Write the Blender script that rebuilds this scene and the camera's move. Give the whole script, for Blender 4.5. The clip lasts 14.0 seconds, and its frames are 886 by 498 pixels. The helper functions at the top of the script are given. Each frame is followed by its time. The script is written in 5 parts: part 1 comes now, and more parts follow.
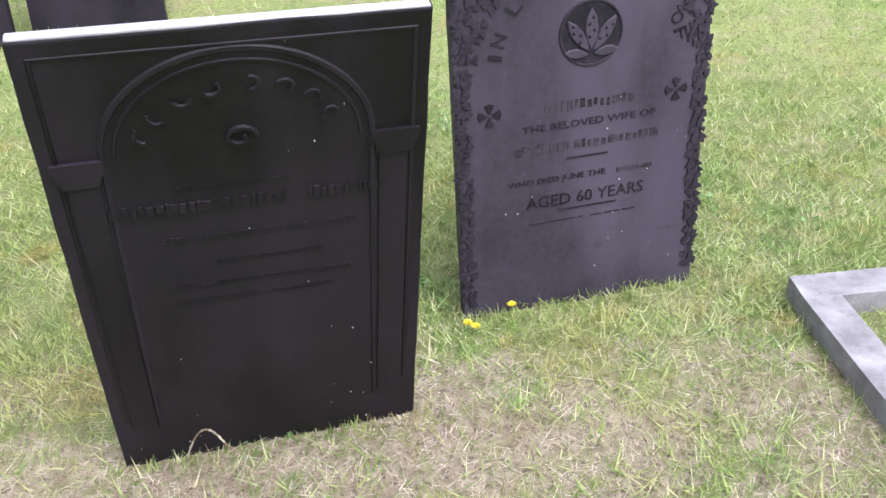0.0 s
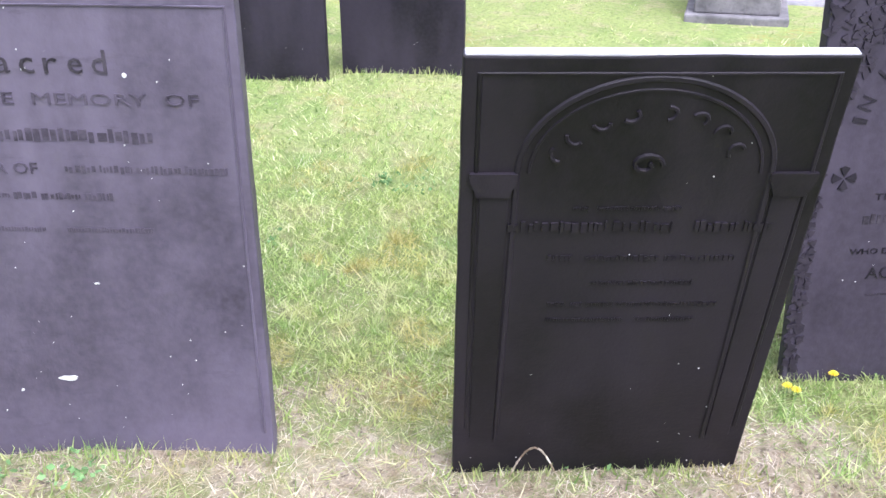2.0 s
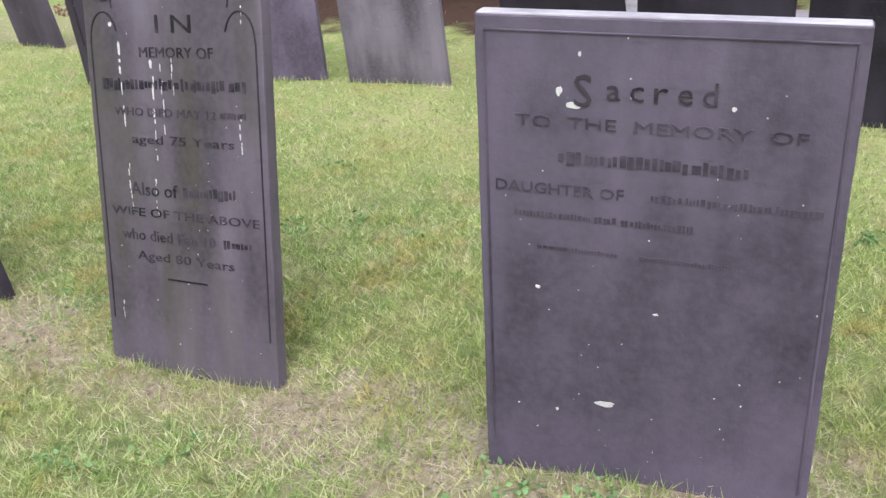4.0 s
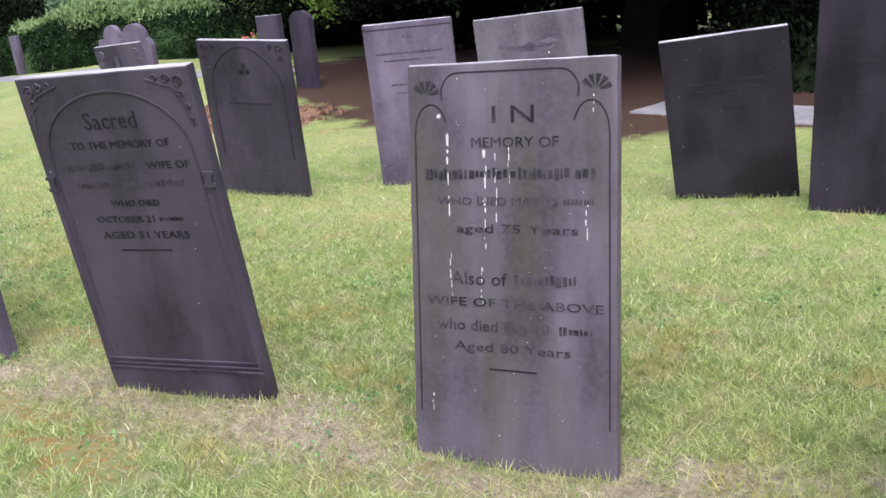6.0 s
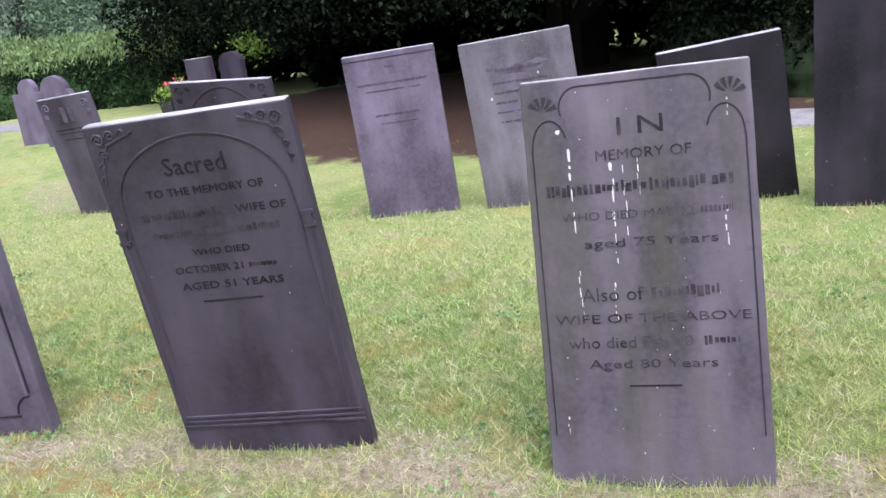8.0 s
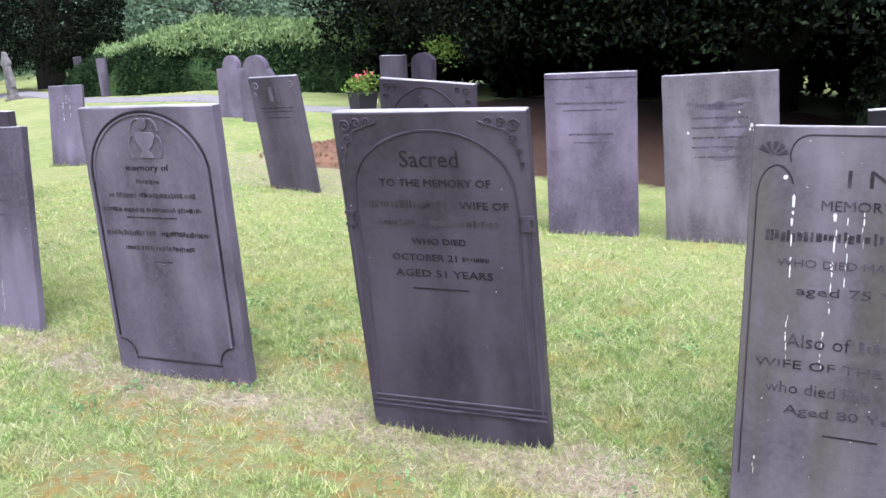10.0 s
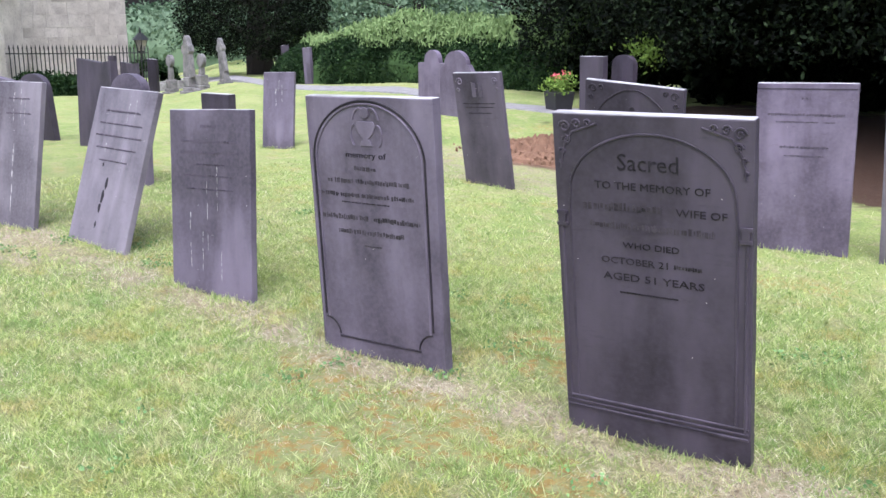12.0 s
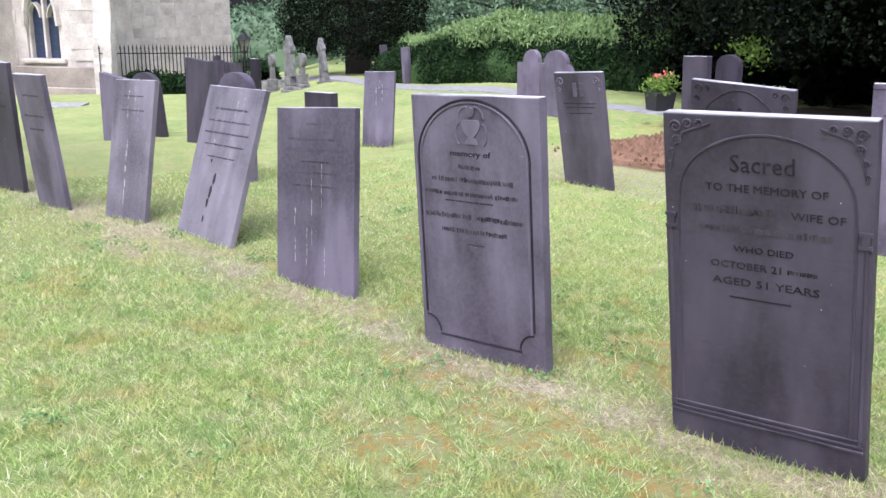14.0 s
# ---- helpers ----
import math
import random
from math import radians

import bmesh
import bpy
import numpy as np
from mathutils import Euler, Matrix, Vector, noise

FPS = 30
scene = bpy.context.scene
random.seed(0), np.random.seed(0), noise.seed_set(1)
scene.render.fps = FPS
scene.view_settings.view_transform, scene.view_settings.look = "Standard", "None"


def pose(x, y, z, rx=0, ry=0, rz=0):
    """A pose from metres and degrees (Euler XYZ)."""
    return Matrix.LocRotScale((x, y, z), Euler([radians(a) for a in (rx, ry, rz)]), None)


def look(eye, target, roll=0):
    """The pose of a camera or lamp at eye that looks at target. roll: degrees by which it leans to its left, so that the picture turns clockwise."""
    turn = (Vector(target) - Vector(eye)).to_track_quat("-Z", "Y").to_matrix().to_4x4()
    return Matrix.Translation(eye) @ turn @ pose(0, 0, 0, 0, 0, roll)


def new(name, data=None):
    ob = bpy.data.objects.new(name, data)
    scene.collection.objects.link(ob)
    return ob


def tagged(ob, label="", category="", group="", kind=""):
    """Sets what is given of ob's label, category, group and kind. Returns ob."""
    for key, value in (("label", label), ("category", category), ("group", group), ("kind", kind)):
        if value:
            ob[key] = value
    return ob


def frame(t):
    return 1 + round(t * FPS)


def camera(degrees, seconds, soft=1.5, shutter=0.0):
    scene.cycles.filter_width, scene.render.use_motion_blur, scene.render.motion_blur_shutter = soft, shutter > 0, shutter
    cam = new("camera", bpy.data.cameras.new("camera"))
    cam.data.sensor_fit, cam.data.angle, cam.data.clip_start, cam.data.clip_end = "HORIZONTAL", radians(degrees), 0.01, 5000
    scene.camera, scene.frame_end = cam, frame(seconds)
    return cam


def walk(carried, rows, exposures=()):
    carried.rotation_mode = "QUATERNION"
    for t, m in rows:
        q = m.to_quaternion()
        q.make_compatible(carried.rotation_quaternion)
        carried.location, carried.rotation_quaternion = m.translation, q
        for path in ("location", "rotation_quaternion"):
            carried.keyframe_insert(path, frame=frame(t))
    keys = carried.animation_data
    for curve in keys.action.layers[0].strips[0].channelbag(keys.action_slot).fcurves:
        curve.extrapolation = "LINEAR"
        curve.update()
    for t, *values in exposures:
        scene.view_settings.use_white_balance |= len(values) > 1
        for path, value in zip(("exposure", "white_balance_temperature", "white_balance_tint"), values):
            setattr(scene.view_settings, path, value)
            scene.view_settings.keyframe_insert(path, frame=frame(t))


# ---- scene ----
cam = camera(49.09, 14.0, soft=1.5)
PATH = [
    (0, (0.425, 0.786, 1.502), (-0.118, 2.402, 0.457), -1.90),
    (0.5, (0.384, 0.762, 1.498), (-0.247, 2.360, 0.476), -1.40),
    (1, (0.339, 0.724, 1.491), (-0.414, 2.286, 0.495), -1.13),
    (1.5, (0.257, 0.648, 1.477), (-0.575, 2.197, 0.524), -1.56),
    (2, (0.159, 0.566, 1.474), (-0.777, 2.079, 0.560), -1.23),
    (2.5, (0.070, 0.488, 1.468), (-0.959, 1.939, 0.554), -1.14),
    (3, (-0.032, 0.420, 1.459), (-1.170, 1.799, 0.563), -1.56),
    (3.5, (-0.118, 0.332, 1.457), (-1.385, 1.624, 0.607), -1.23),
    (4, (-0.216, 0.282, 1.461), (-1.688, 1.375, 0.662), -4.12),
    (4.1, (-0.242, 0.262, 1.459), (-1.747, 1.342, 0.705), -4.49),
    (6.5, (-1.016, -0.686, 1.457), (-2.496, 0.543, 0.908), -6.30),
    (7, (-1.193, -0.781, 1.457), (-2.544, 0.587, 0.903), -9.01),
    (9.5, (-1.434, -1.216, 1.522), (-2.907, 0.030, 0.997), -2.92),
    (10, (-1.430, -1.246, 1.521), (-2.986, -0.091, 1.026), -1.37),
    (10.5, (-1.448, -1.292, 1.530), (-3.070, -0.233, 1.031), -0.56),
    (11, (-1.473, -1.322, 1.524), (-3.142, -0.342, 1.020), 0.21),
    (11.5, (-1.471, -1.342, 1.522), (-3.186, -0.442, 1.023), 0.41),
    (12, (-1.466, -1.364, 1.529), (-3.208, -0.516, 1.034), 0.40),
    (12.5, (-1.462, -1.370, 1.531), (-3.232, -0.576, 1.046), 0.02),
    (13, (-1.464, -1.390, 1.533), (-3.251, -0.634, 1.047), -0.07),
    (13.5, (-1.474, -1.402, 1.524), (-3.275, -0.682, 1.038), -0.00),
    (14, (-1.484, -1.407, 1.524), (-3.301, -0.732, 1.028), 0.16),
]
LIGHT = [(0, 1.18, 5800, 17), (0.6, 1.16, 5750, 18), (1.5, 1.58, 5600, 19), (2.2, 1.5, 5550, 20), (3, 1.13, 5700, 18), (3.5, 1.02, 5900, 17), (4, 0.87, 6000, 16), (6.5, 0.95, 5900, 18), (7.2, 0.96, 5850, 18), (9.3, 1.28, 5620, 19), (11, 1.23, 5740, 15), (14, 1.2, 5740, 15)]
walk(cam, [(t, look(eye, target, roll)) for t, eye, target, roll in PATH], LIGHT)

# ---- light ----
world = bpy.data.worlds.new("world")
scene.world = world
world.use_nodes = True
wn, wl = world.node_tree.nodes, world.node_tree.links
sky = wn.new("ShaderNodeTexSky")
sky.sky_type = "NISHITA"
sky.sun_disc = False
sky.sun_elevation, sky.sun_rotation = radians(62), radians(120)
sky.air_density, sky.dust_density, sky.ozone_density = 1.0, 6.0, 1.0
pale = wn.new("ShaderNodeHueSaturation")
pale.inputs["Saturation"].default_value = 0.55
wl.new(sky.outputs[0], pale.inputs["Color"])
wl.new(pale.outputs[0], wn["Background"].inputs["Color"])
wn["Background"].inputs["Strength"].default_value = 0.13
sun = new("sun", bpy.data.lights.new("sun", "SUN"))
sun.data.energy, sun.data.angle, sun.data.color = 1.2, radians(60), (1.0, 0.97, 0.95)
sun.matrix_world = look((12, -7, 27), (0, 0, 0))

# ---- materials ----


def material(name, rough=0.7, metal=0.0):
    m = bpy.data.materials.new(name)
    m.use_nodes = True
    b = m.node_tree.nodes["Principled BSDF"]
    b.inputs["Roughness"].default_value = rough
    b.inputs["Metallic"].default_value = metal
    return m, m.node_tree.nodes, m.node_tree.links, b


def coords(n, l, stretch=(1, 1, 1), shift=True):
    tc = n.new("ShaderNodeTexCoord")
    mp = n.new("ShaderNodeMapping")
    mp.inputs["Scale"].default_value = stretch
    l.new(tc.outputs["Object"], mp.inputs["Vector"])
    if shift:
        info = n.new("ShaderNodeObjectInfo")
        mul = n.new("ShaderNodeMath")
        mul.operation = "MULTIPLY"
        mul.inputs[1].default_value = 37.0
        l.new(info.outputs["Random"], mul.inputs[0])
        comb = n.new("ShaderNodeCombineXYZ")
        for k in range(3):
            l.new(mul.outputs[0], comb.inputs[k])
        l.new(comb.outputs[0], mp.inputs["Location"])
    return mp.outputs[0]


def noisy(n, l, vec, scale, detail=4.0, rough=0.55):
    t = n.new("ShaderNodeTexNoise")
    t.inputs["Scale"].default_value = scale
    t.inputs["Detail"].default_value = detail
    t.inputs["Roughness"].default_value = rough
    l.new(vec, t.inputs["Vector"])
    return t.outputs["Fac"]


def ramp(n, l, fac, *stops):
    r = n.new("ShaderNodeValToRGB")
    e = r.color_ramp.elements
    while len(e) < len(stops):
        e.new(0.5)
    for k, (p, c) in zip(e, stops):
        k.position = p
        k.color = (*c, 1) if isinstance(c, tuple) else (c, c, c, 1)
    l.new(fac, r.inputs[0])
    return r.outputs[0]


def mix(n, l, fac, a, b, kind="MIX"):
    m = n.new("ShaderNodeMix")
    m.data_type = "RGBA"
    m.blend_type = kind
    for k, v in ((0, fac), (6, a), (7, b)):
        if isinstance(v, (int, float)):
            m.inputs[k].default_value = v
        elif isinstance(v, tuple):
            m.inputs[k].default_value = (*v, 1)
        else:
            l.new(v, m.inputs[k])
    return m.outputs[2]


def bump(n, l, b, height, strength=0.3, dist=0.01):
    k = n.new("ShaderNodeBump")
    k.inputs["Strength"].default_value = strength
    k.inputs["Distance"].default_value = dist
    l.new(height, k.inputs["Height"])
    l.new(k.outputs[0], b.inputs["Normal"])


def slate(name, dark, light, speck=0.68, green=0.0, rough=0.5):
    """Weathered slate: cloudy tone, run-off streaks down the face, fine grain, pale lichen specks."""
    m, n, l, b = material(name, rough)
    dark, light = tuple(k * 0.82 for k in dark), tuple(k * 1.12 for k in light)
    b.inputs["Specular IOR Level"].default_value = 0.3
    v = coords(n, l)
    cloud = noisy(n, l, v, 2.2, 5)
    streak = noisy(n, l, coords(n, l, (7, 7, 1.1)), 1.0, 5, 0.6)
    grain = noisy(n, l, v, 55, 3)
    c = mix(n, l, ramp(n, l, cloud, (0.40, 0.0), (0.60, 1.0)), dark, light)
    wash = noisy(n, l, coords(n, l, (3.2, 3.2, 0.9)), 1.5, 3, 0.5)
    c = mix(n, l, ramp(n, l, wash, (0.42, 0.0), (0.64, 0.8)), c, tuple(min(1, k * 1.5) for k in light))
    c = mix(n, l, ramp(n, l, streak, (0.46, 0.0), (0.76, 0.38)), c, tuple(k * 0.6 for k in dark))
    blot = noisy(n, l, coords(n, l, (1.3, 1.3, 1.0)), 2.0, 6, 0.6)
    c = mix(n, l, ramp(n, l, blot, (0.47, 0.0), (0.66, 0.42)), c, tuple(k * 0.7 for k in dark))
    scuff = noisy(n, l, coords(n, l, (1, 1, 4)), 7, 5, 0.7)
    c = mix(n, l, ramp(n, l, scuff, (0.60, 0.0), (0.74, 0.36)), c, tuple(k * 0.7 for k in dark))
    c = mix(n, l, ramp(n, l, grain, (0.35, 0.0), (0.8, 0.3)), c, tuple(min(1, k * 1.5) for k in light))
    if green:
        g = noisy(n, l, coords(n, l, (5, 5, 0.8)), 1.3, 4)
        c = mix(n, l, ramp(n, l, g, (0.5, 0.0), (0.72, green)), c, (0.062, 0.062, 0.03))
    dots = noisy(n, l, v, 34, 2, 0.5)
    c = mix(n, l, ramp(n, l, dots, (speck + 0.035, 0.0), (speck + 0.06, 0.8)), c, (0.32, 0.31, 0.29))
    l.new(c, b.inputs["Base Color"])
    l.new(ramp(n, l, cloud, (0.3, rough - 0.1), (0.7, rough + 0.12)), b.inputs["Roughness"])
    h = mix(n, l, 0.5, noisy(n, l, v, 140, 3), noisy(n, l, coords(n, l, (1, 1, 3)), 14, 4))
    bump(n, l, b, h, 0.35, 0.004)
    return m


M_BLACK = slate("black_slate", (0.0062, 0.0047, 0.0070), (0.0125, 0.0098, 0.0138), 0.79, rough=0.55)
M_SLATE = slate("purple_slate", (0.031, 0.0255, 0.038), (0.050, 0.0415, 0.058), 0.77)
M_PALE = slate("pale_purple_slate", (0.070, 0.0585, 0.082), (0.108, 0.092, 0.125), 0.77)
M_MIST = slate("smooth_purple_slate", (0.094, 0.076, 0.112), (0.132, 0.110, 0.154), 0.79)
M_GREY = slate("grey_slate", (0.060, 0.0505, 0.065), (0.096, 0.083, 0.101), 0.77, green=0.5)
M_DEEP = slate("deep_slate", (0.0145, 0.0115, 0.0180), (0.025, 0.0205, 0.030), 0.77)
M_ASH = slate("ash_grey_slate", (0.092, 0.081, 0.100), (0.140, 0.126, 0.149), 0.77)
# Pale tone that puts the sky's gleam on the stone tops into colour.
M_TOP = slate("sky_lit_slate_top", (0.24, 0.23, 0.25), (0.36, 0.35, 0.37), 0.78)


def cut_shade_slate(name, cut, face, wear=0.5):
    """Cut letters and carving: the cuts' shade painted as dark tone, weathered back to the slate's own tone in patches.
    """
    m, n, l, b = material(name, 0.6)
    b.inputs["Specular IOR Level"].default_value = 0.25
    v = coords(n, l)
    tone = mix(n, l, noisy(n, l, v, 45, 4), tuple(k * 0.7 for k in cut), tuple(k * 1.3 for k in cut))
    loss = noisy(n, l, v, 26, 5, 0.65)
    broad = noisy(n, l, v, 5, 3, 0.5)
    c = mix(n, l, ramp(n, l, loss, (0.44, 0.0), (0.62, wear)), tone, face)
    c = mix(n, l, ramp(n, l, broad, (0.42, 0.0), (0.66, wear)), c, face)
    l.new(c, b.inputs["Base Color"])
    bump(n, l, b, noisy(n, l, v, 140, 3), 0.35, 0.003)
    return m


M_DUSK = slate("dusky_purple_slate", (0.046, 0.038, 0.055), (0.074, 0.062, 0.085), 0.77)
M_CLOUD = slate("clouded_purple_slate", (0.054, 0.045, 0.064), (0.096, 0.081, 0.112), 0.77)
# Dark tones carry the shade of the engraving; the letters themselves stand proud.
M_CUT = cut_shade_slate("cut_shade_slate", (0.0095, 0.0078, 0.0105), (0.034, 0.028, 0.040), 0.55)
M_WORN = cut_shade_slate("worn_cut_shade_slate", (0.022, 0.018, 0.025), (0.045, 0.037, 0.050), 0.6)
M_BLUR = cut_shade_slate("worn_name_shade_slate", (0.014, 0.0118, 0.0155), (0.072, 0.061, 0.076), 0.75)
M_FAINT = cut_shade_slate("faint_lettering_slate", (0.046, 0.038, 0.052), (0.094, 0.079, 0.107), 0.8)


def stonework(name, dark, light, scale=3.0, rough=0.85):
    m, n, l, b = material(name, rough)
    v = coords(n, l)
    c = mix(n, l, ramp(n, l, noisy(n, l, v, scale, 6), (0.32, 0.0), (0.68, 1.0)), dark, light)
    c = mix(n, l, ramp(n, l, noisy(n, l, v, 30, 4), (0.5, 0.0), (0.75, 0.5)), c, tuple(k * 0.5 for k in dark))
    l.new(c, b.inputs["Base Color"])
    bump(n, l, b, noisy(n, l, v, 40, 5), 0.5, 0.01)
    return m


M_KERB = stonework("kerb_limestone", (0.19, 0.18, 0.185), (0.38, 0.37, 0.375), 9)
M_ASHLAR = stonework("church_limestone", (0.40, 0.35, 0.325), (0.66, 0.60, 0.56), 2.2)
M_PLINTH = stonework("plinth_stone", (0.24, 0.20, 0.18), (0.38, 0.32, 0.28), 2)
M_MARBLE = stonework("weathered_marble", (0.10, 0.095, 0.098), (0.24, 0.225, 0.23), 6)
M_PATH = stonework("path_tarmac", (0.20, 0.19, 0.20), (0.30, 0.29, 0.30), 6)
M_DROP = stonework("white_droppings", (0.50, 0.49, 0.47), (0.72, 0.71, 0.69), 20)
M_RUN = stonework("grey_white_runs", (0.24, 0.23, 0.24), (0.44, 0.43, 0.43), 20)
M_BRICK = stonework("red_brickwork", (0.24, 0.13, 0.11), (0.34, 0.20, 0.16), 4)
M_TILE = stonework("roof_slates", (0.09, 0.08, 0.09), (0.15, 0.13, 0.14), 4)


def plain(name, colour, rough=0.6, metal=0.0, var=0.25):
    m, n, l, b = material(name, rough, metal)
    v = coords(n, l)
    c = mix(n, l, noisy(n, l, v, 9, 4), tuple(k * (1 - var) for k in colour), tuple(min(1, k * (1 + var)) for k in colour))
    l.new(c, b.inputs["Base Color"])
    return m


M_IRON = plain("black_iron", (0.02, 0.02, 0.022), 0.5)
M_LEAD = plain("window_glazing", (0.035, 0.048, 0.095), 0.25)
M_LANTERN = plain("lantern_glass", (0.55, 0.5, 0.42), 0.2)
M_POT = plain("dark_pot", (0.025, 0.025, 0.028), 0.45)
M_PETAL = plain("pink_petals", (0.62, 0.10, 0.13), 0.6)
M_YELLOW = plain("yellow_petals", (0.78, 0.64, 0.03), 0.6)
M_BARK = plain("dark_bark", (0.010, 0.007, 0.006), 0.9)


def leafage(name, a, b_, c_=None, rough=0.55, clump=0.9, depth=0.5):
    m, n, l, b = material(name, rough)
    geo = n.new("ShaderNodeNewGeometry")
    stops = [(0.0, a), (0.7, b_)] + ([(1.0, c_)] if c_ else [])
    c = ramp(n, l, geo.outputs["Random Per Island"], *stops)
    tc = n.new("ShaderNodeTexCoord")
    # Noise darkens whole clumps: shade between leaf masses, put into the colour.
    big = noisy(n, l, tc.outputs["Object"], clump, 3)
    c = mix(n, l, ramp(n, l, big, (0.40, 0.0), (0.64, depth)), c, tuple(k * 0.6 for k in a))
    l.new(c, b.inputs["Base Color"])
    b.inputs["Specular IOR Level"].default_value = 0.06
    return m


# Near-black with few bright needles: the hollow's shade and lit tips in colour.
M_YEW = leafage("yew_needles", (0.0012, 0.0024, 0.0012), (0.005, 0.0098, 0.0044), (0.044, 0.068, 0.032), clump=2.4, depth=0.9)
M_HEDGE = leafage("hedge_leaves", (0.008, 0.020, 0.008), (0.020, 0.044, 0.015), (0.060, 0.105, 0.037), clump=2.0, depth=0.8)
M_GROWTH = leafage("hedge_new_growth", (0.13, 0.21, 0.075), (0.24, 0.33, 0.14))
M_TREE = leafage("tree_leaves", (0.045, 0.088, 0.052), (0.16, 0.23, 0.145))
M_LIGHTLEAF = leafage("young_leaves", (0.12, 0.20, 0.04), (0.22, 0.33, 0.07))


def turf(name, stops, patch, share, deep, tawny=0.0):
    """Blades that differ one from another, and by patches of the lawn: thatch, tawny moss, yellowed turf."""
    m, n, l, b = material(name, 0.6)
    geo = n.new("ShaderNodeNewGeometry")
    c = ramp(n, l, geo.outputs["Random Per Island"], *stops)
    tc = n.new("ShaderNodeTexCoord")
    pos = tc.outputs["Object"]
    c = mix(n, l, ramp(n, l, noisy(n, l, pos, 6.5, 5, 0.65), (0.48, 0.0), (0.60, share)), c, patch)
    c = mix(n, l, ramp(n, l, noisy(n, l, pos, 1.1, 3), (0.45, 0.0), (0.68, 0.45)), c, (0.52, 0.55, 0.18))
    if tawny:
        lush = mix(n, l, 0.55, c, (0.190, 0.340, 0.105))
        c = mix(n, l, ramp(n, l, noisy(n, l, pos, 4.2, 4, 0.6), (0.55, 0.0), (0.66, 0.85)), c, lush)
        c = mix(n, l, ramp(n, l, noisy(n, l, pos, 2.9, 5, 0.7), (0.54, 0.0), (0.62, tawny)), c, (0.54, 0.38, 0.13))
    # small clumps, thick green and thin pale
    c = mix(n, l, ramp(n, l, noisy(n, l, pos, 21, 3, 0.6), (0.36, 0.6), (0.50, 0.0)), c, deep)
    l.new(c, b.inputs["Base Color"])
    b.inputs["Specular IOR Level"].default_value = 0.3
    thin = n.new("ShaderNodeBsdfTranslucent")
    l.new(c, thin.inputs["Color"])
    both = n.new("ShaderNodeMixShader")
    both.inputs[0].default_value = 0.45
    l.new(b.outputs[0], both.inputs[1])
    l.new(thin.outputs[0], both.inputs[2])
    l.new(both.outputs[0], n["Material Output"].inputs["Surface"])
    return m


M_BLADE = turf("grass_blades", ((0.0, (0.150, 0.270, 0.065)), (0.5, (0.430, 0.555, 0.180)), (0.85, (0.68, 0.73, 0.36)), (1.0, (0.85, 0.80, 0.62))), (0.68, 0.61, 0.37), 0.45, (0.150, 0.230, 0.062), 0.45)
M_STRAW = turf("dry_grass", ((0.0, (0.26, 0.195, 0.13)), (0.5, (0.66, 0.56, 0.43)), (1.0, (0.86, 0.80, 0.70))), (0.36, 0.27, 0.175), 0.4, (0.18, 0.13, 0.085))
M_WEED = leafage("weed_leaves", (0.12, 0.23, 0.085), (0.20, 0.33, 0.13))

# the line of the front row: foot of the first stone, and its course
ROW_X, ROW_Y, ROW_DX, ROW_DY = -0.48, 2.23, 0.911, 0.412


# spots of dry straw, and of tawny moss: x, y and half-widths
WORN_SPOTS = ((-2.12, 1.39, 0.5, 0.28), (-0.08, 2.37, 0.55, 0.3), (-3.54, 0.88, 0.45, 0.2), (-8.06, -1.14, 0.6, 0.25))
MOSS = ((-3.92, 0.24, 0.40, 0.20), (-4.50, 0.06, 0.45, 0.24), (-4.50, -0.45, 0.32, 0.20), (-5.15, -0.12, 0.35, 0.20), (-4.88, 0.9, 0.4, 0.3))


